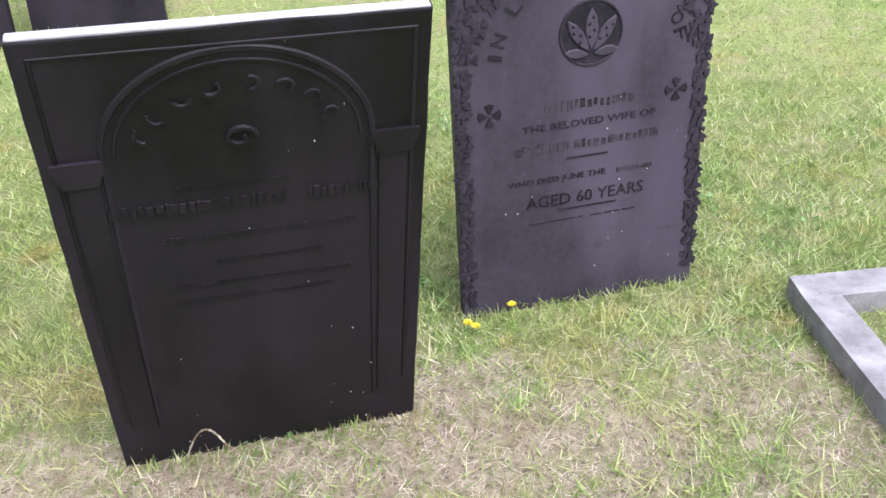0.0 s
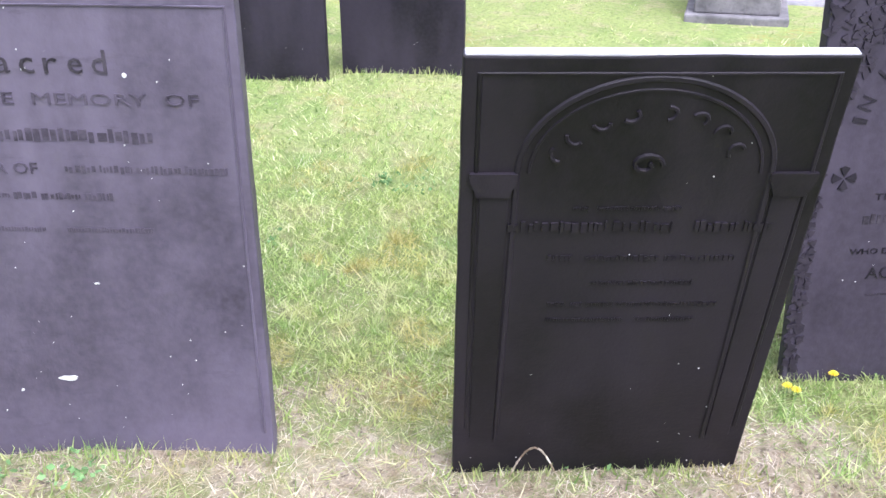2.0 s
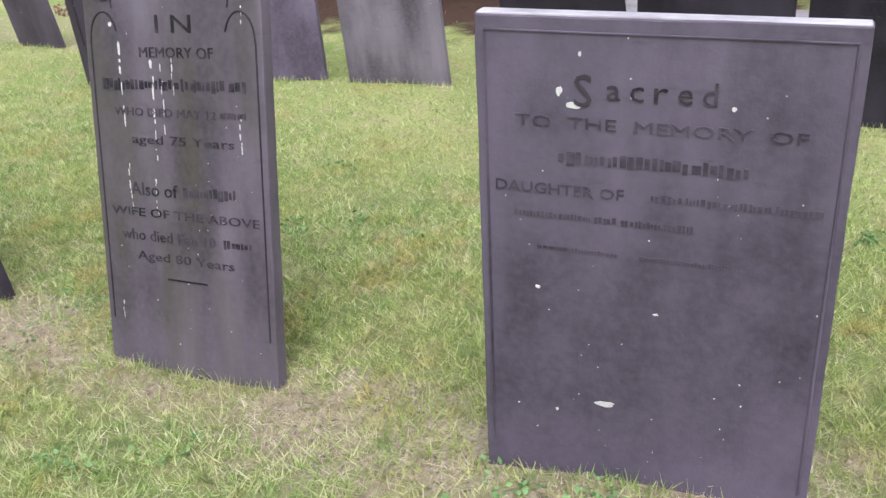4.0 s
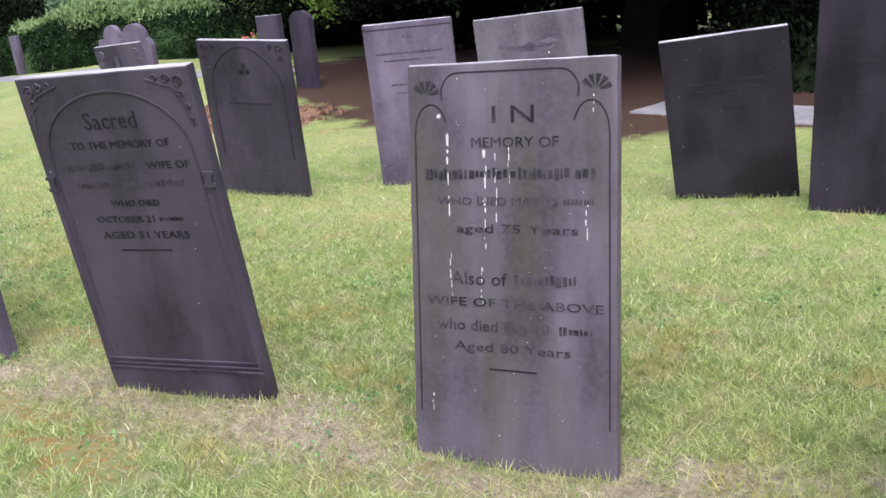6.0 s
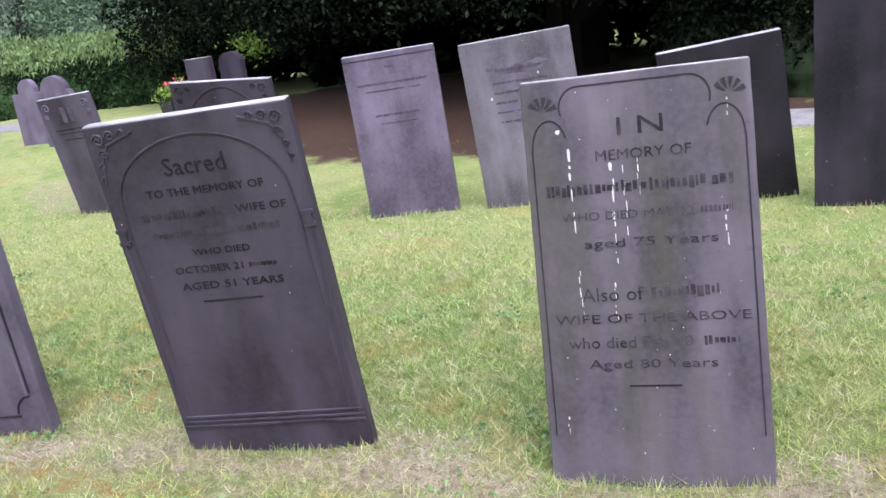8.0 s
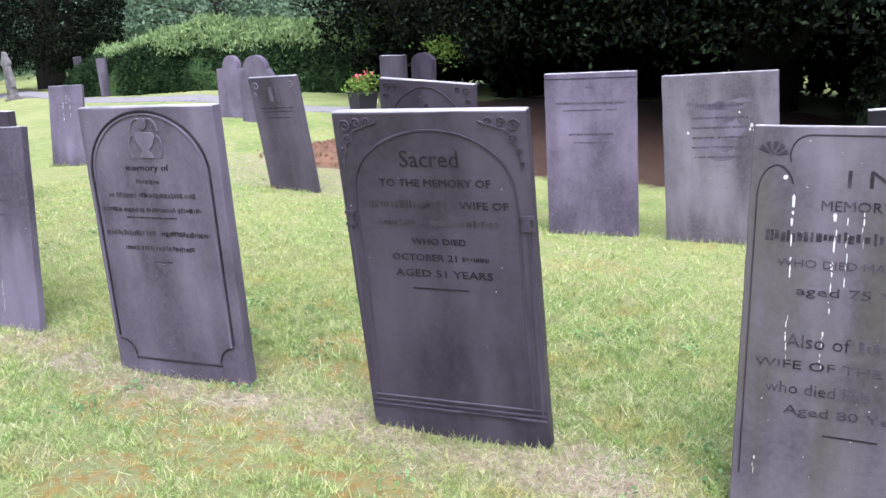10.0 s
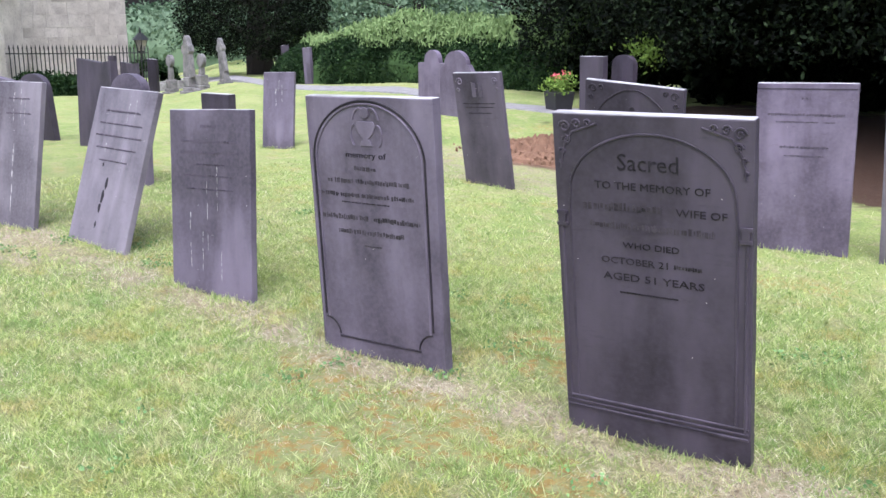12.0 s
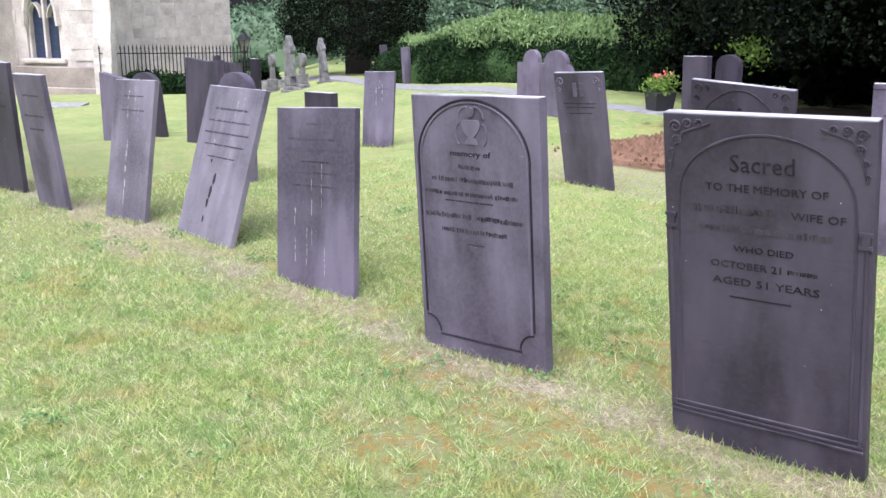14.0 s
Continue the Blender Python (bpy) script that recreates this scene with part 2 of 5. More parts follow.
def lawn_material():
    m, n, l, b = material("lawn", 0.95)
    tc = n.new("ShaderNodeTexCoord")
    pos = tc.outputs["Object"]
    big = noisy(n, l, pos, 0.55, 4)
    mid = noisy(n, l, pos, 3.2, 5)
    fine = noisy(n, l, pos, 38, 4, 0.7)
    green = mix(n, l, ramp(n, l, mid, (0.35, 0.0), (0.65, 1.0)), (0.175, 0.255, 0.060), (0.285, 0.350, 0.100))
    green = mix(n, l, ramp(n, l, big, (0.42, 0.0), (0.66, 0.6)), green, (0.37, 0.38, 0.150))
    thatch = noisy(n, l, pos, 6.5, 5, 0.65)
    green = mix(n, l, ramp(n, l, thatch, (0.50, 0.0), (0.62, 0.75)), green, (0.36, 0.33, 0.17))
    green = mix(n, l, ramp(n, l, fine, (0.36, 0.55), (0.50, 0.0)), green, (0.060, 0.085, 0.028))
    green = mix(n, l, ramp(n, l, noisy(n, l, pos, 75, 3, 0.7), (0.54, 0.0), (0.68, 0.35)), green, (0.38, 0.40, 0.20))
    def shifted(x0, y0, ax, ay):
        sub = n.new("ShaderNodeVectorMath")
        sub.operation = "SUBTRACT"
        l.new(pos, sub.inputs[0])
        sub.inputs[1].default_value = (x0, y0, 0)
        dot = n.new("ShaderNodeVectorMath")
        dot.operation = "DOT_PRODUCT"
        l.new(sub.outputs[0], dot.inputs[0])
        dot.inputs[1].default_value = (ax, ay, 0)
        return dot.outputs["Value"]

    def math(op, a, c):
        k = n.new("ShaderNodeMath")
        k.operation = op
        for i, v in enumerate((a, c)):
            if isinstance(v, (int, float)):
                k.inputs[i].default_value = v
            else:
                l.new(v, k.inputs[i])
        return k.outputs[0]

    # thatch under the standing blades, darkened in colour for the shade in their gaps, then the worn band along the row
    # of stones
    along = shifted(ROW_X, ROW_Y, ROW_DX, ROW_DY)
    across = math("ABSOLUTE", math("SUBTRACT", shifted(ROW_X + 0.06, ROW_Y - 0.13, ROW_DY, -ROW_DX), math("MULTIPLY", along, 0.033)), 0)
    green = mix(n, l, ramp(n, l, math("MULTIPLY", across, 0.25), (0.28, 0.50), (0.62, 0.0)), green, mix(n, l, noisy(n, l, pos, 24, 4, 0.7), (0.060, 0.075, 0.026), (0.260, 0.260, 0.115)))
    wobble = math("MULTIPLY", math("SUBTRACT", noisy(n, l, pos, 3.4, 6), 0.5), 1.5)
    # wider round the first stones, narrow further on
    extra = math("MINIMUM", math("MAXIMUM", math("ADD", math("MULTIPLY", along, 0.16), 0.34), 0.0), 0.24)
    band = ramp(n, l, math("SUBTRACT", math("ADD", across, wobble), extra), (-0.06, 1.0), (0.18, 0.0))
    straw = mix(n, l, ramp(n, l, noisy(n, l, pos, 30, 6, 0.75), (0.32, 0.0), (0.70, 1.0)), (0.22, 0.172, 0.115), (0.47, 0.405, 0.305))
    straw = mix(n, l, ramp(n, l, noisy(n, l, pos, 48, 4, 0.7), (0.38, 0.75), (0.47, 0.0)), straw, (0.060, 0.044, 0.030))
    mosaic = ramp(n, l, noisy(n, l, pos, 11, 6, 0.75), (0.47, 0.0), (0.55, 0.95))
    c = mix(n, l, math("MULTIPLY", band, mosaic), green, straw)
    foot = ramp(n, l, math("ADD", across, math("MULTIPLY", math("SUBTRACT", noisy(n, l, pos, 5.0, 5), 0.5), 0.55)), (0.02, 1.0), (0.15, 0.0))
    foot = math("MULTIPLY", foot, ramp(n, l, noisy(n, l, pos, 1.9, 3), (0.40, 0.35), (0.55, 1.0)))
    c = mix(n, l, math("MULTIPLY", foot, ramp(n, l, noisy(n, l, pos, 17, 5, 0.7), (0.40, 0.2), (0.52, 0.95))), c, straw)
    moss = noisy(n, l, pos, 1.6, 4)
    c = mix(n, l, math("MULTIPLY", ramp(n, l, moss, (0.58, 0.0), (0.68, 0.8)), ramp(n, l, noisy(n, l, pos, 19, 6, 0.75), (0.47, 0.0), (0.56, 1.0))), c, (0.30, 0.22, 0.06))

    def patch(cx, cy, rx, ry, colour, under, edge=0.5):
        px = math("DIVIDE", shifted(cx, cy, 1, 0), rx)
        py = math("DIVIDE", shifted(cx, cy, 0, 1), ry)
        d = math("ADD", math("MULTIPLY", px, px), math("MULTIPLY", py, py))
        d = math("ADD", d, math("MULTIPLY", math("SUBTRACT", noisy(n, l, pos, 1.8, 5), 0.5), 1.6))
        return mix(n, l, ramp(n, l, d, (0.75, 1.0), (0.75 + edge, 0.0)), under, colour)

    # Brown litter beneath the yew, its colour lowered for the crown's shade.
    shaded_litter = mix(n, l, noisy(n, l, pos, 26, 5, 0.7), (0.014, 0.007, 0.004), (0.088, 0.041, 0.020))
    earth = mix(n, l, noisy(n, l, pos, 26, 5, 0.7), (0.08, 0.045, 0.028), (0.26, 0.155, 0.095))
    c = patch(-8.4, 7.0, 4.2, 2.75, shaded_litter, c)
    c = mix(n, l, ramp(n, l, noisy(n, l, pos, 7, 5, 0.7), (0.45, 0.15), (0.60, 0.75)), c, patch(-9.3, 3.1, 1.4, 0.8, straw, c, 0.8))
    c = patch(-9.75, 3.85, 0.8, 0.6, earth, c, 0.6)
    for cx, cy, rx, ry in WORN_SPOTS:
        c = mix(n, l, ramp(n, l, noisy(n, l, pos, 14, 6, 0.75), (0.42, 0.0), (0.52, 0.9)), c, patch(cx, cy, rx, ry, straw, c, 0.7))
    tawny = mix(n, l, noisy(n, l, pos, 30, 4, 0.7), (0.120, 0.080, 0.020), (0.42, 0.27, 0.070))
    for cx, cy, rx, ry in MOSS:
        speck = ramp(n, l, noisy(n, l, pos, 16, 6, 0.75), (0.49, 0.0), (0.56, 0.9))
        c = mix(n, l, speck, c, patch(cx, cy, rx, ry, tawny, c, 0.8))
    l.new(c, b.inputs["Base Color"])
    bump(n, l, b, mix(n, l, 0.5, noisy(n, l, pos, 60, 5, 0.75), noisy(n, l, pos, 9, 4)), 0.9, 0.03)
    return m


M_LAWN = lawn_material()

# ---- helpers for meshes ----


def ground_z(x, y):
    """Level round the stones, a low rise towards the yews, and a fall towards the church and beyond."""
    r = np.hypot(np.asarray(x) + 1.5, np.asarray(y) + 1.4)
    course = np.degrees(np.arctan2(np.asarray(y) + 1.4, np.asarray(x) + 1.5)) % 360
    church_side = np.interp(course, (166.0, 169.5, 215.0, 240.0), (0.0, 1.0, 1.0, 0.0))
    yew_side = np.interp(course, (112.0, 132.0, 156.5, 163.0), (0.0, 1.0, 1.0, 0.0))
    f = np.clip((r - 9.0) / 3.5, 0, 1)
    z = 0.22 * yew_side * f * f * (3 - 2 * f)
    z = z - (0.035 + 0.0225 * church_side) * np.clip(r - 12.0 + church_side, 0, 60)
    return z if z.ndim else float(z)


def part(name, bm, mat, parent=None, label=""):
    me = bpy.data.meshes.new(name)
    bm.to_mesh(me)
    bm.free()
    if mat:
        me.materials.append(mat)
    ob = new(name, me)
    if parent:
        ob.parent = parent
    return tagged(ob, label)


def smooth(ob, flat=False):
    for p in ob.data.polygons:
        p.use_smooth = not flat
    return ob


def box(bm, x0, y0, z0, x1, y1, z1):
    v = [bm.verts.new((x, y, z)) for x in (x0, x1) for y in (y0, y1) for z in (z0, z1)]
    for f in ((0, 1, 3, 2), (4, 6, 7, 5), (0, 4, 5, 1), (2, 3, 7, 6), (0, 2, 6, 4), (1, 5, 7, 3)):
        bm.faces.new([v[k] for k in f])
    return v


def bevel(bm, r, seg=2):
    bmesh.ops.bevel(bm, geom=bm.edges[:], offset=r, segments=seg, affect="EDGES", profile=0.6)


def prism(bm, outline, y0, y1):
    """A closed outline in x and z, drawn out from y0 (front) to y1."""
    a = [bm.verts.new((x, y0, z)) for x, z in outline]
    c = [bm.verts.new((x, y1, z)) for x, z in outline]
    k = len(outline)
    front = bm.faces.new(a)
    back = bm.faces.new(c[::-1])
    for i in range(k):
        bm.faces.new((a[i], c[i], c[(i + 1) % k], a[(i + 1) % k]))
    bmesh.ops.recalc_face_normals(bm, faces=bm.faces[:])
    return front, back


def ribbon(bm, line, width, y0, y1, closed=False):
    """A raised band of some width along a line in x and z, on a face at y1, proud to y0, with chamfered sides."""
    k = len(line)
    rows = []
    for i, (x, z) in enumerate(line):
        a, c = (line[(i - 1) % k], line[(i + 1) % k]) if closed else (line[max(i - 1, 0)], line[min(i + 1, k - 1)])
        d = math.hypot(c[0] - a[0], c[1] - a[1]) or 1
        nx, nz = -(c[1] - a[1]) / d, (c[0] - a[0]) / d
        rows.append([bm.verts.new((x + nx * o, y, z + nz * o)) for o, y in ((width / 2, y1), (width / 4, y0), (-width / 4, y0), (-width / 2, y1))])
    for i in range(k if closed else k - 1):
        a, c = rows[i], rows[(i + 1) % k]
        for j in range(3):
            bm.faces.new((a[j], a[j + 1], c[j + 1], c[j]))
    if not closed:
        bm.faces.new(rows[0])
        bm.faces.new(rows[-1][::-1])
    bmesh.ops.recalc_face_normals(bm, faces=bm.faces[:])


def arc(cx, cz, rx, rz, a0, a1, k=28):
    return [(cx + rx * math.cos(radians(a0 + (a1 - a0) * i / k)), cz + rz * math.sin(radians(a0 + (a1 - a0) * i / k))) for i in range(k + 1)]


def lettering(text, width, height, depth=0.002):
    """A line of built-in lettering as a mesh, fitted to a width and a height, standing up in x and z."""
    cu = bpy.data.curves.new("letters", "FONT")
    cu.body, cu.align_x, cu.size, cu.extrude, cu.resolution_u = text, "CENTER", 1.0, 0.0, 2
    tmp = bpy.data.objects.new("letters", cu)
    me = bpy.data.meshes.new_from_object(tmp)
    bpy.data.objects.remove(tmp)
    bpy.data.curves.remove(cu)
    bm = bmesh.new()
    bm.from_mesh(me)
    bpy.data.meshes.remove(me)
    xs, ys = [v.co.x for v in bm.verts], [v.co.y for v in bm.verts]
    x0, x1, y0, y1 = min(xs), max(xs), min(ys), max(ys)
    for v in bm.verts:
        v.co = ((v.co.x - (x0 + x1) / 2) / (x1 - x0) * width, 0, (v.co.y - y0) / (y1 - y0) * height)
    got = bmesh.ops.extrude_face_region(bm, geom=bm.faces[:])
    for v in got["geom"]:
        if isinstance(v, bmesh.types.BMVert):
            v.co.y -= depth
    bmesh.ops.recalc_face_normals(bm, faces=bm.faces[:])
    return bm


rng = random.Random(7)

# ---- headstones ----
# foot x, y, turn, lean to the front, lean to the side, width, height, foot z
STONES = {
    "A": (-0.479, 2.229, 32.2, 12.3, 1.5, 0.647, 1.076, -0.019),
    "B": (0.082, 2.958, 32.7, -2.6, -0.6, 0.651, 1.200, 0.036),
    "C": (-1.433, 1.693, 30.3, 1.2, 1.7, 0.726, 1.056, 0.054),
    "D": (-4.022, 0.736, 30.6, 7.4, -1.9, 0.686, 1.200, -0.013),
    "E": (-2.799, 1.206, 25.8, -10.4, -1.2, 0.646, 1.180, -0.016),
    "F": (-5.246, 0.181, 28.9, 2.1, -2.3, 0.688, 1.150, -0.010),
    "G": (-6.516, -0.294, 27.1, -5.7, -3.9, 0.639, 0.997, -0.023),
    "H": (-7.836, -0.735, 23.6, -18.6, -0.5, 0.663, 1.019, 0.003),
    "I": (-8.612, -1.189, 36.3, -11.7, -1.3, 0.422, 1.022, -0.025),
    "J": (-9.269, -1.668, 29.0, 5.9, -1.0, 0.425, 1.013, -0.012),
    "K": (-10.194, -2.069, 29.5, 2.5, 0.5, 0.701, 1.055, -0.006),
    "L": (-6.541, 2.464, 24.1, 6.8, 2.5, 0.695, 1.015, 0.025),
    "M": (-8.621, 2.545, 24.8, 8.4, -3.6, 0.489, 0.920, 0.050),
    "N": (-11.439, 1.532, 45.7, -9.8, -2.0, 0.361, 0.790, 0.012),
    "P": (-5.850, 3.273, 35.2, 0.1, -2.1, 0.592, 1.002, 0.056),
    "Q": (-5.122, 3.671, 28.0, 0.7, -3.6, 0.690, 1.035, 0.027),
    "R": (-3.979, 4.066, 35.0, 6.4, -5.2, 0.667, 1.004, -0.071),
    "S": (-3.174, 4.175, 19.8, -0.6, 1.1, 0.763, 1.200, 0.019),
    "T": (-2.536, 4.570, 22.4, -0.2, 0.9, 0.632, 1.200, -0.029),
}


def stone_pose(x, y, turn, lean, side, z):
    yaw, le, sd = radians(turn), radians(lean), radians(side)
    u = Vector((math.cos(yaw), math.sin(yaw), 0))
    f = Vector((math.sin(yaw), -math.cos(yaw), 0))
    v = math.cos(le) * Vector((0, 0, 1)) + math.sin(le) * f
    u, v = math.cos(sd) * u - math.sin(sd) * v, math.cos(sd) * v + math.sin(sd) * u
    w = v.cross(u)
    m = Matrix((u, w, v)).transposed().to_4x4()
    m.translation = (x, y, z)
    return m


def slab_outline(w, h, top="flat", foot=-0.3):
    a = w / 2
    if top == "round":
        return [(-a, foot), (a, foot)] + arc(0, h - a * 0.75, a, a * 0.75, 0, 180, 20)
    if top == "shoulder":
        return [(-a, foot), (a, foot), (a, h * 0.79), (a * 0.55, h * 0.80)] + arc(0, h - a * 0.62, a * 0.55, a * 0.62, 0, 180, 14) + [(-a * 0.55, h * 0.80), (-a, h * 0.79)]
    if top == "bell":
        return [(-a, foot), (a, foot), (a, h * 0.70), (a * 0.92, h * 0.74), (a * 0.80, h * 0.80)] + arc(0, h - a * 0.66, a * 0.70, a * 0.66, 0, 180, 16) + [(-a * 0.80, h * 0.80), (-a * 0.92, h * 0.74), (-a, h * 0.70)]
    if top == "scoop":
        return [(-a, foot), (a, foot), (a, h - 0.02), (a * 0.4, h - 0.035), (0, h - 0.02), (-a * 0.5, h), (-a, h + 0.015)]
    return [(-a, foot), (a, foot), (a, h), (a * 0.3, h + 0.002), (-a * 0.4, h - 0.001), (-a, h)]


def headstone(label, x, y, turn, lean, side, w, h, z, mat, thick=0.042, top="flat", group="front row of headstones"):
    ob = new("headstone")
    ob.matrix_world = stone_pose(x, y, turn, lean, side, z)
    tagged(ob, label, "headstone", group)
    bm = bmesh.new()
    corners, chipped = slab_outline(w, h, top), []
    r = random.Random(int(abs(x) * 1000))
    for (xa, za), (xb, zb) in zip(corners, corners[1:] + corners[:1]):
        k = max(1, int(math.hypot(xb - xa, zb - za) / 0.07))
        for i in range(k):
            q = 0.0 if i == 0 else 0.0016
            chipped.append((xa + (xb - xa) * i / k + r.uniform(-q, q * 0.4), za + (zb - za) * i / k + (r.uniform(-q, q * 0.3) if abs(zb - za) < 0.05 else 0)))
    prism(bm, chipped, 0.0, thick)
    edges = [e for e in bm.edges if abs(e.verts[0].co.y - e.verts[1].co.y) < 1e-6]
    bmesh.ops.bevel(bm, geom=edges, offset=0.004, segments=2, affect="EDGES", profile=0.5)
    part("slab", bm, mat, ob)
    # Thin cap added on the top, pale in colour for the sky it reflects.
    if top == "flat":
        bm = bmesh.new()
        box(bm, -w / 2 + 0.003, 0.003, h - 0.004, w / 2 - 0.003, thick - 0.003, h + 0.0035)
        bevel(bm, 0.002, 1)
        part("top_edge", bm, M_TOP, ob, "upper edge painted pale as lit by the sky")
    return ob


def line_of(ob, text, width, height, x, z, mat=None, tilt=0):
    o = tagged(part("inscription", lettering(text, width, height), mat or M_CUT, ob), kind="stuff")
    o.matrix_local = pose(x, -0.0005, z, 0, -tilt, 0)


def bars(ob, width, height, x, z, mat=None, cuts=3, seed=1, proud=0.0016):
    """Worn words that cannot be read, or a name: plain bars of their size."""
    r = random.Random(seed * 31 + int(z * 1000))
    spans = sorted(r.uniform(0.08, 0.92) for _ in range(cuts))
    xs = [0.0] + spans + [1.0]
    for a, c in zip(xs, xs[1:]):
        if c - a > 0.06:
            bm = bmesh.new()
            left, right = x - width / 2 + (a + 0.012) * width, x - width / 2 + (c - 0.012) * width
            while left < right:
                step = height * r.uniform(0.25, 0.6)
                box(bm, left, -proud, z + r.uniform(0.06, 0.3) * height, min(left + step * r.uniform(0.5, 0.85), right), 0.001, z + r.uniform(0.66, 0.94) * height)
                left += step
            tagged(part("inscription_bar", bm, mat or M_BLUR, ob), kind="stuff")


def rule(ob, width, x, z, mat=None, thick=0.005):
    bm = bmesh.new()
    box(bm, x - width / 2, -0.002, z, x + width / 2, 0.001, z + thick)
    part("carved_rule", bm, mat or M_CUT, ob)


def band(ob, line, width, mat, name="moulding", proud=0.004, closed=False):
    bm = bmesh.new()
    ribbon(bm, line, width, -proud, 0.001, closed)
    return part(name, bm, mat, ob)


def blotch(ob, x, z, w, h, mat=M_DROP, seed=0, lift=0.0012):
    """A splash or a run of bird droppings on the face."""
    r = random.Random(seed + int(x * 999) + int(z * 777))
    bm = bmesh.new()
    k = 12
    pts = []
    for i in range(k):
        t = 2 * math.pi * i / k
        q = r.uniform(0.6, 1.15)
        pts.append((x + w / 2 * q * math.cos(t), z + h / 2 * q * math.sin(t)))
    prism(bm, pts, -lift, 0.001)
    part("stain", bm, mat, ob)


def run(ob, x, z, length, w, seed=0, mat=M_DROP):
    """A white run down the face, thinning and broken."""
    r = random.Random(seed + 5)
    bm = bmesh.new()
    top = z
    while top > z - length:
        seg = r.uniform(0.012, 0.055) * max(0.5, length / 0.25)
        q = w * r.uniform(0.22, 0.95) * (0.5 + 0.5 * (top - z + length) / length)
        o = r.uniform(-0.0035, 0.0035)
        prism(bm, [(x + o - q / 2, top - seg * 0.2), (x + o, top), (x + o + q / 2, top - seg * 0.25), (x + o + q * 0.3, top - seg), (x + o - q * 0.3, top - seg * 0.9)], -0.0013, 0.001)
        top -= seg * r.uniform(0.9, 2.2)
    tagged(part("stain", bm, mat, ob), kind="stuff")


def specks(ob, w, h, count, seed):
    r = random.Random(seed)
    bm = bmesh.new()
    for _ in range(count):
        q = r.uniform(0.0005, 0.0018)
        x, z = r.uniform(-w / 2 + 0.02, w / 2 - 0.02), r.uniform(0.05, h - 0.03)
        prism(bm, [(x + q * math.cos(t), z + q * r.uniform(0.7, 1.5) * math.sin(t)) for t in (0, 1.2, 2.4, 3.7, 5.0)], -0.0012, 0.001)
    tagged(part("lichen_specks", bm, M_DROP, ob), kind="stuff")


def scroll(bm, cx, cz, r0, turns, sx=1, sz=1, width=0.008, proud=0.004):
    pts = []
    for i in range(int(14 * turns) + 1):
        t = i / 14 * 2 * math.pi
        q = r0 * (1 - i / (14 * turns) * 0.8)
        pts.append((cx + sx * q * math.cos(t), cz + sz * q * math.sin(t)))
    ribbon(bm, pts, width, -proud, 0.001)


def put(key, label, mat, **kw):
    x, y, turn, lean, side, w, h, z = STONES[key]
    return headstone(label, x, y, turn, lean, side, w, h, z, mat, **kw), w, h

# ---- the front row ----
def stone_black():
    ob, w, h = put("A", "black slate headstone with a carved arch and worn lettering", M_BLACK, thick=0.027)
    s, c = h, M_BLACK
    a = w / 2
    band(ob, [(-a + 0.028, 0.17), (-a + 0.028, s - 0.032), (a - 0.028, s - 0.032), (a - 0.028, 0.17)], 0.012, c, proud=0.0025)
    band(ob, [(-0.230, 0.13)] + arc(0, 0.85, 0.224, 0.186, 180, 0) + [(0.230, 0.13)], 0.014, c, "arch_moulding", 0.004)
    band(ob, arc(0, 0.848, 0.204, 0.166, 180, 0), 0.008, c, "arch_moulding", 0.003)
    for sx in (-1, 1):
        bm = bmesh.new()
        box(bm, sx * 0.262 - 0.026, -0.003, 0.14, sx * 0.262 + 0.026, 0.002, 0.80)
        bevel(bm, 0.0015, 1)
        part("carved_column", bm, c, ob)
        bm = bmesh.new()
        prism(bm, [(sx * 0.265 - 0.028, 0.80), (sx * 0.265 + 0.028, 0.80), (sx * 0.265 + 0.042, 0.835), (sx * 0.265 + 0.042, 0.85), (sx * 0.265 - 0.042, 0.85), (sx * 0.265 - 0.042, 0.835)], -0.008, 0.002)
        part("carved_capital", bm, c, ob)
    # worn lettering set round the arch, a hollow shell within it
    for k, t in enumerate((160, 142, 122, 104, 82, 62, 42, 22)):
        bm = bmesh.new()
        ribbon(bm, arc(0, 0, 0.016, 0.013, 200 + 17 * k, 350 + 23 * k, 8), 0.008, -0.0045, 0.001)
        o = part("inscription", bm, c, ob)
        o.matrix_local = pose(0.165 * math.cos(radians(t)), 0, 0.845 + 0.125 * math.sin(radians(t)), 0, t - 90, 0)
    bm = bmesh.new()
    scroll(bm, 0.0, 0.865, 0.03, 1.2, 1, 0.8, 0.01, 0.006)
    part("carved_ornament", bm, c, ob)
    for z, ww, hh, x in ((0.765, 0.20, 0.012, -0.02), (0.715, 0.50, 0.030, 0.01), (0.645, 0.36, 0.018, 0.02), (0.585, 0.20, 0.014, 0.03), (0.53, 0.34, 0.014, 0.02), (0.49, 0.30, 0.012, 0.0)):
        bars(ob, ww, hh, x, z, M_BLACK, 5, 3, 0.0045 if hh > 0.025 else 0.0028)
    specks(ob, w, h, 26, 11)


